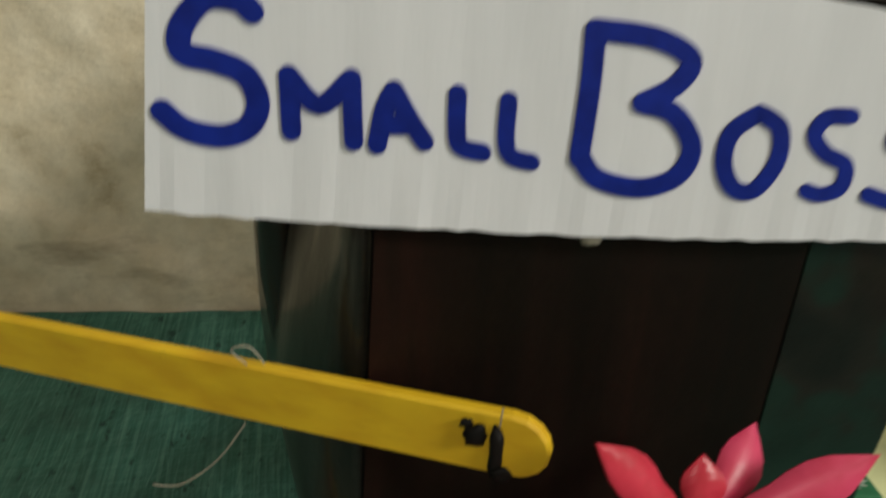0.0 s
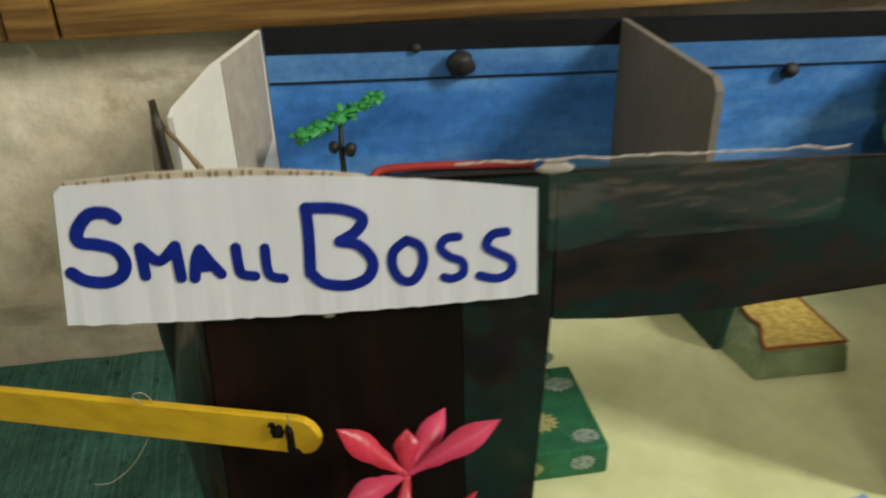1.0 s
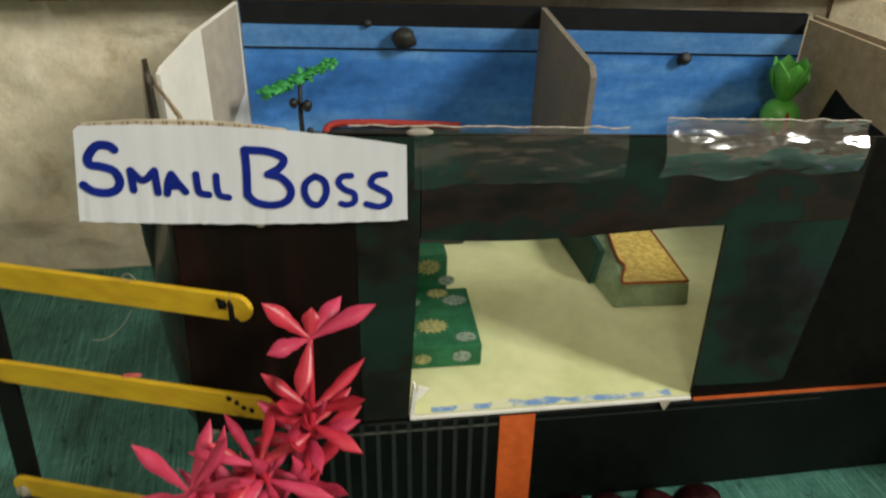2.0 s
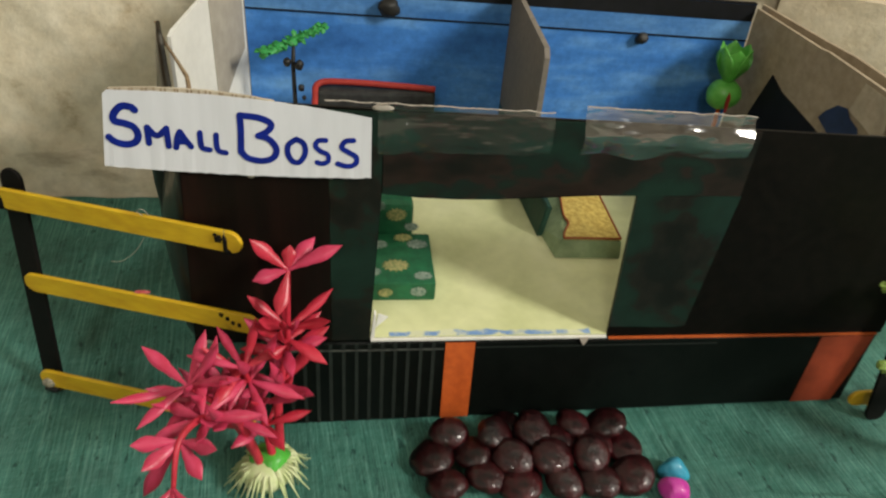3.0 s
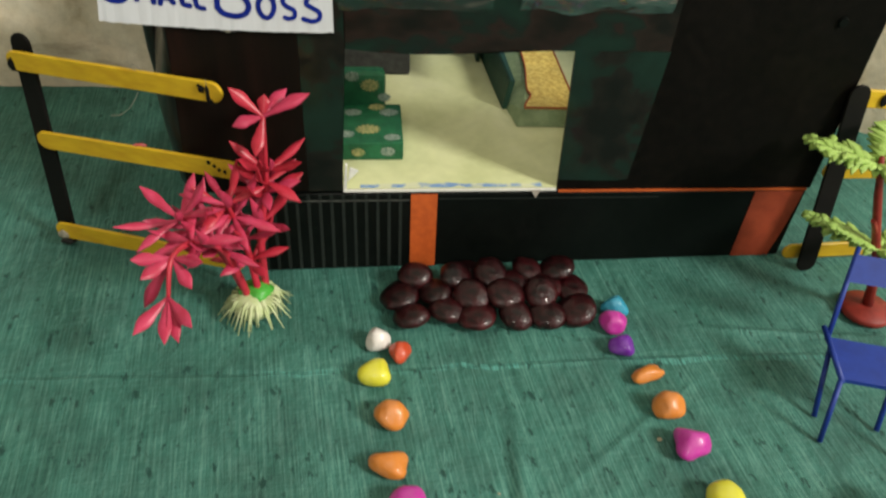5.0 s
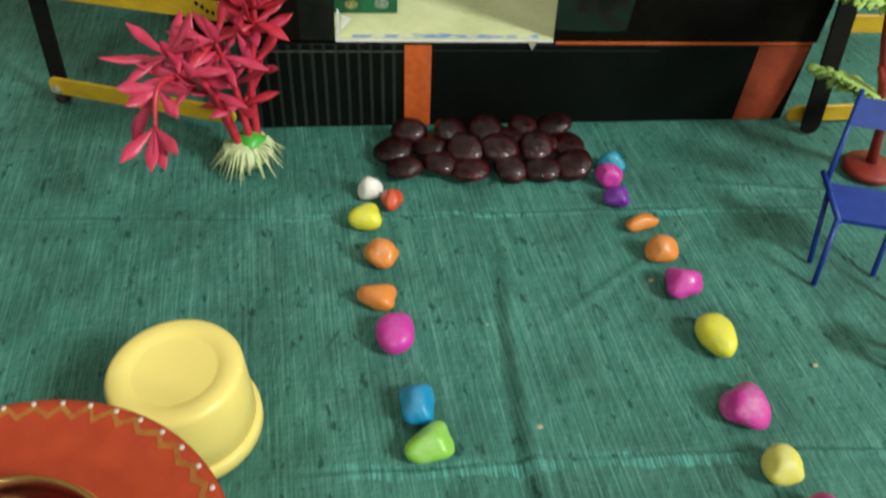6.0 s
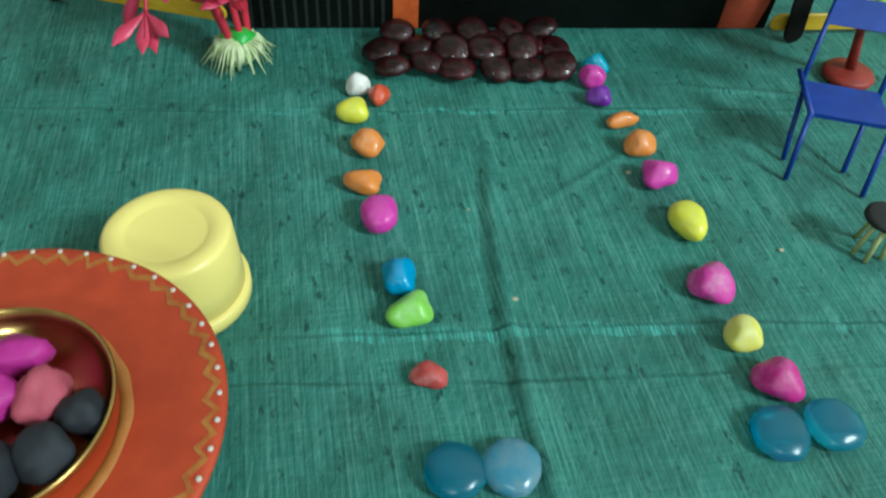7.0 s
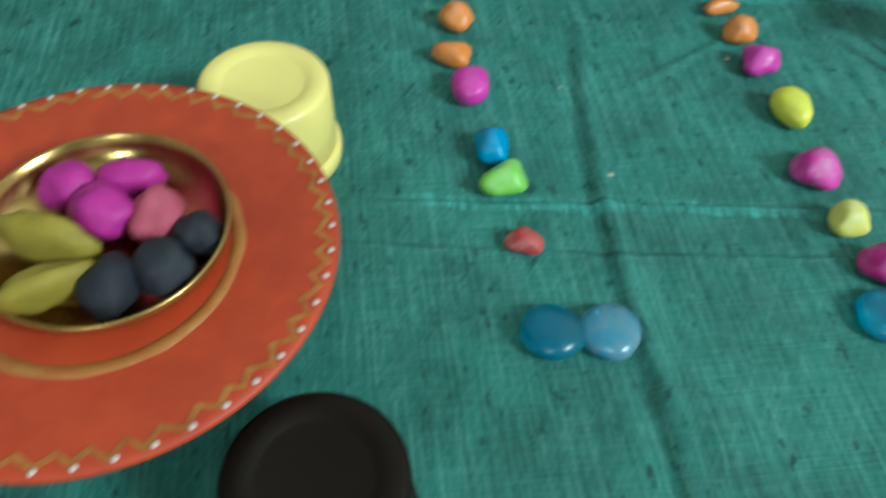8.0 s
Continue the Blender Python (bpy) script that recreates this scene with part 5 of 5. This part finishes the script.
for n, (x, y, key, label) in enumerate(((0.0712, -0.2090, "blue_glass", "round flat translucent blue glass stone"), (0.0897, -0.2081, "pearl_glass", "round flat pearly blue glass stone"),
                                      (0.1844, -0.1990, "blue_glass", "round flat translucent blue glass stone"), (0.2050, -0.1965, "blue_glass", "round flat translucent blue glass stone"))):
    ob = part("glass_gem", glass_stone(0.0206, 0.0200, 0.0078, 90 + n, n * 31, 0, 0), M[key], smooth=True)
    ob.location = (x, y, -0.0003)
    tagged(ob, label, "glass stone", group="blue glass stones at the path's end")


# ---- upturned tubs that serve as seats ----
def tub(at, material, label):
    t = thing("plastic_tub", label, "tub", (at[0], at[1], 0.0), group="upturned plastic tubs")
    h, r = 0.0350, 0.0227
    body = part("body", lathe(bmesh.new(), [(0, h - 0.0014), (r - 0.0092, h - 0.0013), (r - 0.0080, h - 0.0010), (r - 0.0066, h - 0.0001), (r - 0.0022, h), (r - 0.0008, h - 0.0008), (r - 0.0001, h - 0.0022), (r + 0.0004, h * 0.5), (r + 0.0006, 0.0068), (r + 0.0002, 0.0066), (0, 0.0066)], (at[0], at[1], 0)), material, t, smooth=True)
    part("lid", lathe(bmesh.new(), [(0, 0.0064), (r + 0.0018, 0.0064), (r + 0.0024, 0.0056), (r + 0.0024, 0.0008), (r + 0.0016, 0.0), (0, 0.0)], (at[0], at[1], 0)), material, t, smooth=True)
    return t


tub((-0.0271, -0.1310), M["tub_yellow"], "upturned pale yellow plastic tub on the cloth")
tub((0.0050, -0.2690), M["tub_brown"], "upturned dark brown plastic tub beside the plate")

# ---- clay plate raised on a tub, with a brass bowl ----
PX, PY, PZ = -0.0560, -0.2142, 0.0490
pedestal = thing("plate_stand", "dark tub that carries the clay plate", "stand", (PX, PY, 0.0))
part("body", lathe(bmesh.new(), [(0, 0.0418), (0.0200, 0.0418), (0.0222, 0.040), (0.0230, 0.002), (0.0225, 0.0), (0, 0.0)], (PX, PY, 0)), M["tub_brown"], pedestal, smooth=True)
plate = thing("clay_plate", "orange painted clay plate with gold zigzag and white dots", "plate", (PX, PY, 0.0420))
part("body", lathe(bmesh.new(), [(0, 0.0462), (0.0300, 0.0464), (0.0480, 0.0478), (0.0600, 0.0494), (0.0622, 0.0492), (0.0628, 0.0482), (0.0618, 0.0470), (0.0480, 0.0452), (0.0300, 0.0420), (0, 0.0420)], (PX, PY, 0), 96), M["clay_plate"], plate, smooth=True)


def plate_top(r):
    return 0.0464 + (r - 0.0300) * 0.0014 / 0.018 if r < 0.0480 else 0.0478 + (r - 0.0480) * 0.0016 / 0.012


def on_plate(r, an, h):
    return (PX + r * math.cos(an), PY + r * math.sin(an), plate_top(r) + h)


bm = bmesh.new()
ring = []
for k in range(120):
    an = 6.28318 * k / 120
    wob = 0.0003 * noise.noise(Vector((math.cos(an) * 4, math.sin(an) * 4, 0)))
    ring.append([bm.verts.new(on_plate(r, an, h)) for r, h in ((0.0340 + wob, -0.0002), (0.0341 + wob, 0.00006), (0.0377 - wob * 2.5, 0.00006), (0.0378 - wob * 2.5, -0.0002))])
for a, c in zip(ring, ring[1:] + ring[:1]):
    for k in range(3):
        bm.faces.new((a[k], a[k + 1], c[k + 1], c[k]))
part("inner_ring", bm, M["ring_paint"], plate, "wavy gold painted ring", smooth=True)
bm = bmesh.new()
zig = []
for k in range(96):
    r, an = 0.0586 + 0.0015 * (1 if k % 2 else -1) + 0.0006 * rnd.uniform(-1, 1), 6.28318 * (k + rnd.uniform(-0.3, 0.3)) / 96
    zig.append([bm.verts.new(on_plate(r + q, an, h)) for q, h in ((-0.0011, -0.0003), (-0.0010, 0.0002), (0.0010, 0.0002), (0.0011, -0.0003))])
for a, c in zip(zig, zig[1:] + zig[:1]):
    for k in range(3):
        bm.faces.new((a[k], a[k + 1], c[k + 1], c[k]))
part("zigzag", bm, M["gold_paint"], plate, "gold painted zigzag line")
dot = None
for k in range(46):
    p = Vector(on_plate(0.0607, 6.28318 * k / 46, 0.0002)) - plate.location
    if dot is None:
        bm = bmesh.new()
        bmesh.ops.create_icosphere(bm, subdivisions=2, radius=0.00085, matrix=Matrix.Diagonal((1, 1, 0.45, 1)))
        dot = part("dot", bm, M["white_dot"], None, smooth=True)
        dot.parent, dot.location = plate, p
    else:
        o = new("dot", dot.data)
        o.parent, o.location = plate, p
BXC, BYC = -0.0525, -0.2125
bowl = thing("brass_bowl", "shallow polished brass bowl full of clay vegetables", "bowl", (BXC, BYC, 0.0455))
part("body", lathe(bmesh.new(), [(0, 0.0470), (0.0200, 0.0472), (0.0270, 0.0496), (0.0300, 0.0535), (0.0308, 0.0562), (0.0315, 0.0566), (0.0320, 0.0562), (0.0312, 0.0530), (0.0280, 0.0480), (0.0210, 0.0458), (0, 0.0456)], (BXC, BYC, 0), 96), M["brass"], bowl, smooth=True)
VEG = (
    ("veg_magenta", -0.0655, -0.2000, 0.0140, 0.0120, 0.0120, 30, "magenta clay vegetable"),
    ("veg_magenta", -0.0500, -0.1950, 0.0170, 0.0120, 0.0120, 10, "magenta clay vegetable"),
    ("veg_magenta", -0.0540, -0.2085, 0.0165, 0.0135, 0.0140, -25, "magenta clay vegetable"),
    ("veg_pink", -0.0400, -0.2085, 0.0125, 0.0155, 0.0135, -10, "dusty pink lump of clay"),
    ("veg_black", -0.0465, -0.2300, 0.0130, 0.0165, 0.0140, 5, "blue-black clay ball"),
    ("veg_black", -0.0345, -0.2250, 0.0135, 0.0140, 0.0130, 0, "blue-black clay ball"),
    ("veg_black", -0.0290, -0.2130, 0.0110, 0.0110, 0.0115, 0, "blue-black clay ball"),
    ("veg_olive", -0.0650, -0.2185, 0.0260, 0.0100, 0.0160, -12, "long olive-yellow clay vegetable"),
    ("veg_olive", -0.0600, -0.2325, 0.0240, 0.0085, 0.0150, 28, "long olive-yellow clay vegetable"),
)
for n, (key, x, y, w, d, h, turn, label) in enumerate(VEG):
    ob = part("clay_vegetable", lump((w * 1.10, d * 1.10, h), 70 + n * 1.7, 0.32, turn=turn), STONE[key], smooth=True)
    ob.location = (x, y, 0.0480)
    tagged(ob, label + " in the brass bowl", "vegetable", group="clay vegetables in the bowl")

# ---- blue chair and stool ----
chair = thing("chair", "small blue painted chair built of thin sticks", "chair", (0.255, -0.055, 0.0))
SH = 0.0285
SEAT = [Vector((0.2418, -0.0562, SH)), Vector((0.2475, -0.0310, SH)), Vector((0.2815, -0.0410, SH)), Vector((0.2758, -0.0662, SH))]
part("seat", prism(bmesh.new(), [(p.x, p.y) for p in SEAT], "z", SH - 0.0012, SH + 0.0008), M["blue_stick"], chair)
for foot, top in (((0.2370, -0.0685, 0), SEAT[0]), ((0.2412, -0.0545, 0), SEAT[1] + Vector((-0.001, -0.006, 0))), ((0.2672, -0.0640, 0), SEAT[2] + Vector((-0.004, -0.004, 0))), ((0.2692, -0.0805, 0), SEAT[3])):
    part("leg", rod(bmesh.new(), foot, top, 0.0012, 0.0012), M["blue_stick"], chair, smooth=True)
part("side_rail", rod(bmesh.new(), SEAT[0] + Vector((0.0005, -0.001, -0.0005)), SEAT[1] + Vector((-0.0005, 0.004, 0.0035)), 0.0013), M["blue_stick"], chair, smooth=True)
UP = Vector((0.0165, 0.0270, 0.0330))
for base in (SEAT[1], SEAT[2]):
    part("back_post", rod(bmesh.new(), base + Vector((0, -0.001, -0.001)), base + UP, 0.0012), M["blue_stick"], chair, smooth=True)
bm = bmesh.new()
a, b = SEAT[1] + UP * 0.62, SEAT[2] + UP * 0.62
q = [a, b, b + UP * 0.30, a + UP * 0.30]
lo = [bm.verts.new(p) for p in q]
hi = [bm.verts.new(p + Vector((-0.0004, -0.0010, 0.0008))) for p in q]
bm.faces.new(lo)
bm.faces.new(hi)
for k in range(4):
    bm.faces.new((lo[k], lo[(k + 1) % 4], hi[(k + 1) % 4], hi[k]))
part("backrest", bm, M["blue_stick"], chair)

stool = thing("stool", "tiny stool with black round seat and pale yellow legs", "stool", (0.2575, -0.1130, 0.0))
part("seat", lathe(bmesh.new(), [(0, 0.0200), (0.0075, 0.0200), (0.0092, 0.0192), (0.0094, 0.0175), (0.0080, 0.0165), (0, 0.0163)], (0.2575, -0.1120, 0), 40), M["black_clay"], stool, smooth=True)
for k, (x, y) in enumerate(((0.2492, -0.1150), (0.2525, -0.1200), (0.2605, -0.1185), (0.2640, -0.1090), (0.2550, -0.1055))):
    part("leg", rod(bmesh.new(), (x, y, 0), (0.2575 + (x - 0.2575) * 0.6, -0.1120 + (y + 0.1120) * 0.6, 0.0168), 0.0011), M["pale_leg"], stool, smooth=True)

# ---- palm with red trunk ----
palm = thing("toy_palm", "toy palm with red trunk and light green fronds", "toy tree", (0.3020, 0.0120, 0.0))
part("base", lathe(bmesh.new(), [(0, 0.0070), (0.004, 0.0068), (0.0125, 0.0052), (0.0138, 0.0036), (0.0130, 0.0012), (0.0110, 0.0), (0, 0.0)], (0.3020, 0.0120, 0), 40), M["red_stick"], palm, smooth=True)
trunk = part("trunk", tube(bmesh.new(), [(0.3020, 0.0120, 0.005), (0.2985, 0.0150, 0.028), (0.2890, 0.0175, 0.052), (0.2810, 0.0195, 0.074), (0.2735, 0.0205, 0.096)], [0.0030, 0.0022, 0.0022, 0.0020, 0.0012]), M["red_stick"], palm, smooth=True)
part("branch", rod(bmesh.new(), (0.2890, 0.0175, 0.052), (0.2815, 0.0150, 0.0620), 0.0016, 0.0012), M["red_stick"], palm)


def frond(base, tip, droop, width):
    """A feathery frond: a rib with many short blunt leaflets."""
    base, tip = Vector(base), Vector(tip)
    line = [base.lerp(tip, k / 12) + Vector((0, 0, -droop * (k / 12) ** 2)) for k in range(13)]
    bm = tube(bmesh.new(), line, 0.0006, 5)
    way = (tip - base).normalized()
    side = way.cross(Vector((0, 0, 1))).normalized()
    for k in range(1, 20):
        f = k / 20
        p = base.lerp(tip, f) + Vector((0, 0, -droop * f * f))
        w = width * math.sin(math.pi * (0.18 + 0.8 * f)) ** 0.7
        for sgn in (-1, 1):
            for reach, wide in ((0.62, 0.0050), (1.12, 0.0042)):
                leaf(bm, p, side * sgn + way * rnd.uniform(0.3, 0.9) + Vector((0, 0, rnd.uniform(-0.25, 0.3))), (0, 0, 1), w * reach * rnd.uniform(0.85, 1.15), wide, bend=0.2, steps=5, thick=0.0004, blunt=True)
    return bm


for base, tip, droop, width in (
        ((0.2750, 0.0203, 0.0910), (0.2440, 0.0300, 0.1010), 0.004, 0.0100), ((0.2750, 0.0203, 0.0910), (0.2540, 0.0520, 0.0930), 0.006, 0.0095),
        ((0.2750, 0.0203, 0.0930), (0.2950, 0.0500, 0.1030), 0.006, 0.0095), ((0.2750, 0.0203, 0.0920), (0.3080, 0.0150, 0.1010), 0.008, 0.0095),
        ((0.2750, 0.0203, 0.0920), (0.2820, -0.0080, 0.0980), 0.008, 0.0090),
        ((0.2935, 0.0165, 0.0420), (0.2640, 0.0420, 0.0500), 0.004, 0.0090), ((0.2935, 0.0165, 0.0420), (0.2660, 0.0240, 0.0560), 0.003, 0.0060),
        ((0.2935, 0.0165, 0.0420), (0.3230, 0.0300, 0.0480), 0.006, 0.0090), ((0.2935, 0.0165, 0.0420), (0.3140, -0.0060, 0.0470), 0.006, 0.0085)):
    part("frond", frond(base, tip, droop, width), M["fern"], palm, smooth=True)

# ---- inside the house ----
FZ = 0.0509
sofa = thing("armchair", "toy armchair covered in green brocade with gold flowers", "armchair", (0.032, 0.11, FZ))
seat = part("seat", box(0.0120, 0.0525, 0.0870, 0.1290, FZ, 0.0618, 0.0010), M["sofa_green"], sofa)
rest = part("backrest", box(0.0100, 0.0440, 0.1292, 0.1420, FZ, 0.0800, 0.0042), M["sofa_green"], sofa)


def flower(x, y, z, r, flat, key, parent):
    """A woven flower of short petals on the cloth; flat: on top, else on the front."""
    bm = bmesh.new()
    rim = []
    for k in range(28):
        q = r * (1.0 if k % 2 else 0.72)
        rim.append((q * 1.15 * math.cos(0.2244 * k), q * 0.85 * math.sin(0.2244 * k)))
    lo = [bm.verts.new((x + a, y + b, z) if flat else (x + a, y, z + b)) for a, b in rim]
    hi = [bm.verts.new((v.co.x, v.co.y, v.co.z + 0.0003) if flat else (v.co.x, v.co.y - 0.0003, v.co.z)) for v in lo]
    bm.faces.new(hi)
    for k in range(28):
        bm.faces.new((lo[k], lo[(k + 1) % 28], hi[(k + 1) % 28], hi[k]))
    part("flower", bm, M[key], parent)


for x, y, r, key in ((0.0335, 0.1010, 0.0062, "gold_flower"), (0.0455, 0.1190, 0.0050, "silver_flower"), (0.0250, 0.1190, 0.0048, "silver_flower"), (0.0385, 0.1250, 0.0045, "gold_flower"), (0.0465, 0.0925, 0.0042, "silver_flower"), (0.0215, 0.0960, 0.0045, "silver_flower")):
    flower(x, y, 0.0618, r, True, key, seat)
for x, z, r, key in ((0.0350, 0.0735, 0.0050, "gold_flower"), (0.0250, 0.0790, 0.0040, "silver_flower"), (0.0430, 0.0660, 0.0036, "silver_flower")):
    flower(x, 0.1292, z, r, False, key, rest)
for x, z, r, key in ((0.0440, 0.0565, 0.0038, "silver_flower"), (0.0280, 0.0560, 0.0034, "gold_flower")):
    flower(x, 0.0870, z, r, False, key, seat)
for x in (0.0150, 0.0440):
    part("foot", box(x, x + 0.003, 0.0885, 0.0915, 0.0508, FZ + 0.0004), M["black_clay"], sofa)

bed = thing("toy_bed", "toy bed with a yellow brocade top and rust-coloured piping", "bed", (0.142, 0.165, FZ))

def draped(low, high, z0, z1):
    """A cloth-covered block whose upper outline differs from its foot."""
    bm = bmesh.new()
    lo = [bm.verts.new((x, y, z0)) for x, y in low]
    hi = [bm.verts.new((x, y, z1)) for x, y in high]
    bm.faces.new(lo)
    bm.faces.new(hi)
    for i in range(len(lo)):
        j = (i + 1) % len(lo)
        bm.faces.new((lo[i], lo[j], hi[j], hi[i]))
    bmesh.ops.bevel(bm, geom=bm.edges[:], offset=0.0006, segments=2, affect="EDGES")
    return bm


part("base", draped([(0.1208, 0.1215), (0.1570, 0.1205), (0.1582, 0.2170), (0.1100, 0.2170), (0.1158, 0.1560)], [(0.1245, 0.1245), (0.1572, 0.1235), (0.1584, 0.2170), (0.1340, 0.2170), (0.1300, 0.1560)], FZ, 0.0606), M["bed_side"], bed, "pale green cloth sides")
edge = smooth_line([(0.1252, 0.1252), (0.1270, 0.1310), (0.1312, 0.1395), (0.1302, 0.1460), (0.1312, 0.1560), (0.1342, 0.1800), (0.1350, 0.2160)], 4)
edge = [(0.1570, 0.2160), (0.1566, 0.1243)] + [(p.x, p.y) for p in edge]
part("mattress", prism(bmesh.new(), edge, "z", 0.0607, 0.0620), M["bed_top"], bed, "yellow brocade top")
part("piping", tube(bmesh.new(), [(x, y, 0.0618) for x, y in edge], 0.0007, 6), M["bed_edge"], bed, "rust-coloured edge")
part("headboard", draped([(0.1150, 0.1420), (0.1185, 0.1420), (0.1142, 0.2168), (0.1098, 0.2168)], [(0.1182, 0.1420), (0.1215, 0.1420), (0.1195, 0.2168), (0.1150, 0.2168)], FZ, 0.0700), M["bottle_green"], bed, "dark green side board")

couch = thing("toy_couch", "dark grey toy couch with a red rim", "couch", (0.026, 0.205, FZ))
part("body", box(-0.0080, 0.0610, 0.1850, 0.2210, FZ, 0.0900, 0.002), M["grey_seat"], couch)
part("back", box(-0.0080, 0.0610, 0.2120, 0.2230, 0.0901, 0.1040, 0.002), M["grey_seat"], couch)
part("rim", tube(bmesh.new(), smooth_line([(-0.0085, 0.1900, 0.0920), (-0.0088, 0.2060, 0.1010), (-0.0070, 0.2180, 0.1062), (0.0100, 0.2185, 0.1072), (0.0400, 0.2170, 0.1062), (0.0610, 0.2150, 0.1055)], 6), 0.0019, 8), M["red_rim"], couch, "red piping round the top", smooth=True)

tree = thing("clay_tree", "toy tree with black clay trunk and leafy green crown", "toy tree", (-0.0205, 0.2130, FZ))
part("trunk", tube(bmesh.new(), [(-0.0205, 0.2120, FZ), (-0.0203, 0.2125, 0.09), (-0.0208, 0.2140, 0.118), (-0.0200, 0.2160, 0.1325)], [0.0016, 0.0014, 0.0013, 0.0010]), M["black_clay"], tree, smooth=True)
for x, y, z, r in ((-0.0238, 0.2110, 0.1185, 0.0022), (-0.0172, 0.2120, 0.1165, 0.0026), (-0.0165, 0.2110, 0.1040, 0.0018), (-0.0150, 0.2100, 0.0990, 0.0014)):
    placed("fruit", lump((r * 2, r * 2, r * 2.4), x * 900, 0.2, sub=2), M["black_clay"], tree, (x, y, z), "black clay fruit")
for a, b, count in (((-0.0370, 0.2050, 0.1285), (-0.0205, 0.2150, 0.1330), 70), ((-0.0205, 0.2150, 0.1325), (-0.0030, 0.2265, 0.1375), 70)):
    a, b = Vector(a), Vector(b)
    bm = tube(bmesh.new(), [a, (a + b) / 2, b], 0.0009, 6)
    for k in range(count):
        p = a.lerp(b, rnd.random()) + Vector((0, rnd.uniform(-0.002, 0.002), rnd.uniform(-0.001, 0.001)))
        way = Vector((rnd.gauss(0, 1), rnd.gauss(0, 1), rnd.gauss(-0.15, 0.55)))
        leaf(bm, p, way, (0.2, -0.3, 1), rnd.uniform(0.0028, 0.0048), 0.0034, bend=0.3, fold=0.2, steps=3, thick=0.0003)
    part("crown", bm, M["green_clay"], tree, "clustered bright green leaflets", smooth=True)

shrub = thing("toy_shrub", "green plastic shrub of cupped leaves on an orange stem", "toy plant", (0.2440, 0.2220, FZ))
part("stem", rod(bmesh.new(), (0.2440, 0.2220, FZ), (0.2440, 0.2230, 0.115), 0.0016, 0.0012), M["orange_print"], shrub, "orange stem")
for z, n, length, lean in ((0.1110, 6, 0.0215, 1.15),):
    for k in range(n):
        an = 6.2832 * k / n + z * 40
        bm = leaf(bmesh.new(), (0.2440, 0.2225, z), (math.cos(an) * lean, math.sin(an) * lean, 0.75), (-math.cos(an), -math.sin(an), 0.6), length, 0.0165, bend=-0.72, fold=0.30, steps=9)
        part("leaf", bm, M["green_leaf"], shrub, smooth=True)
placed("bud", lump((0.0220, 0.0200, 0.0195), 5.5, 0.08), M["green_leaf"], shrub, (0.2440, 0.2222, 0.0945))
part("slit", leaf(bmesh.new(), (0.2425, 0.2118, 0.0965), (0, 0.1, 1), (0, -1, 0), 0.0130, 0.0026, bend=-0.05, steps=6), M["red_rim"], shrub, "narrow red slit in the green bud")

for x, z, r, seed in ((0.0336, 0.1448, 0.0066, 1.1), (0.1905, 0.1315, 0.0042, 2.4), (0.0150, 0.1520, 0.0022, 3.8)):
    placed("clay_knob", lump((r * 2, r * 1.5, r * 1.8), seed, 0.25), M["black_clay"], back, (x, BY - r * 0.70, z - r * 0.9), "black clay knob")

# ---- crumbs and scraps ----
for x, y, w, seed in ((0.1625, -0.0640, 0.0028, 1.0), (0.1000, -0.1370, 0.0030, 2.0), (0.2180, -0.1130, 0.0026, 3.0), (0.0860, -0.0870, 0.0014, 4.0)):
    ob = part("crumb", lump((w, w * 0.7, w * 0.5), seed, 0.5, sub=2), M["speck"], smooth=True)
    ob.location = (x, y, -0.0003)
    tagged(ob, "tiny pale crumb lying on the cloth", "crumb", group="crumbs")
ob = part("tape_scrap", lump((0.0075, 0.0020, 0.0030), 6.0, 0.5, sub=2), M["scrap"], smooth=True)
ob.location = (-0.0530, 0.0600, 0.0489)
tagged(ob, "torn pinkish scrap of tape under the house wall", "scrap")
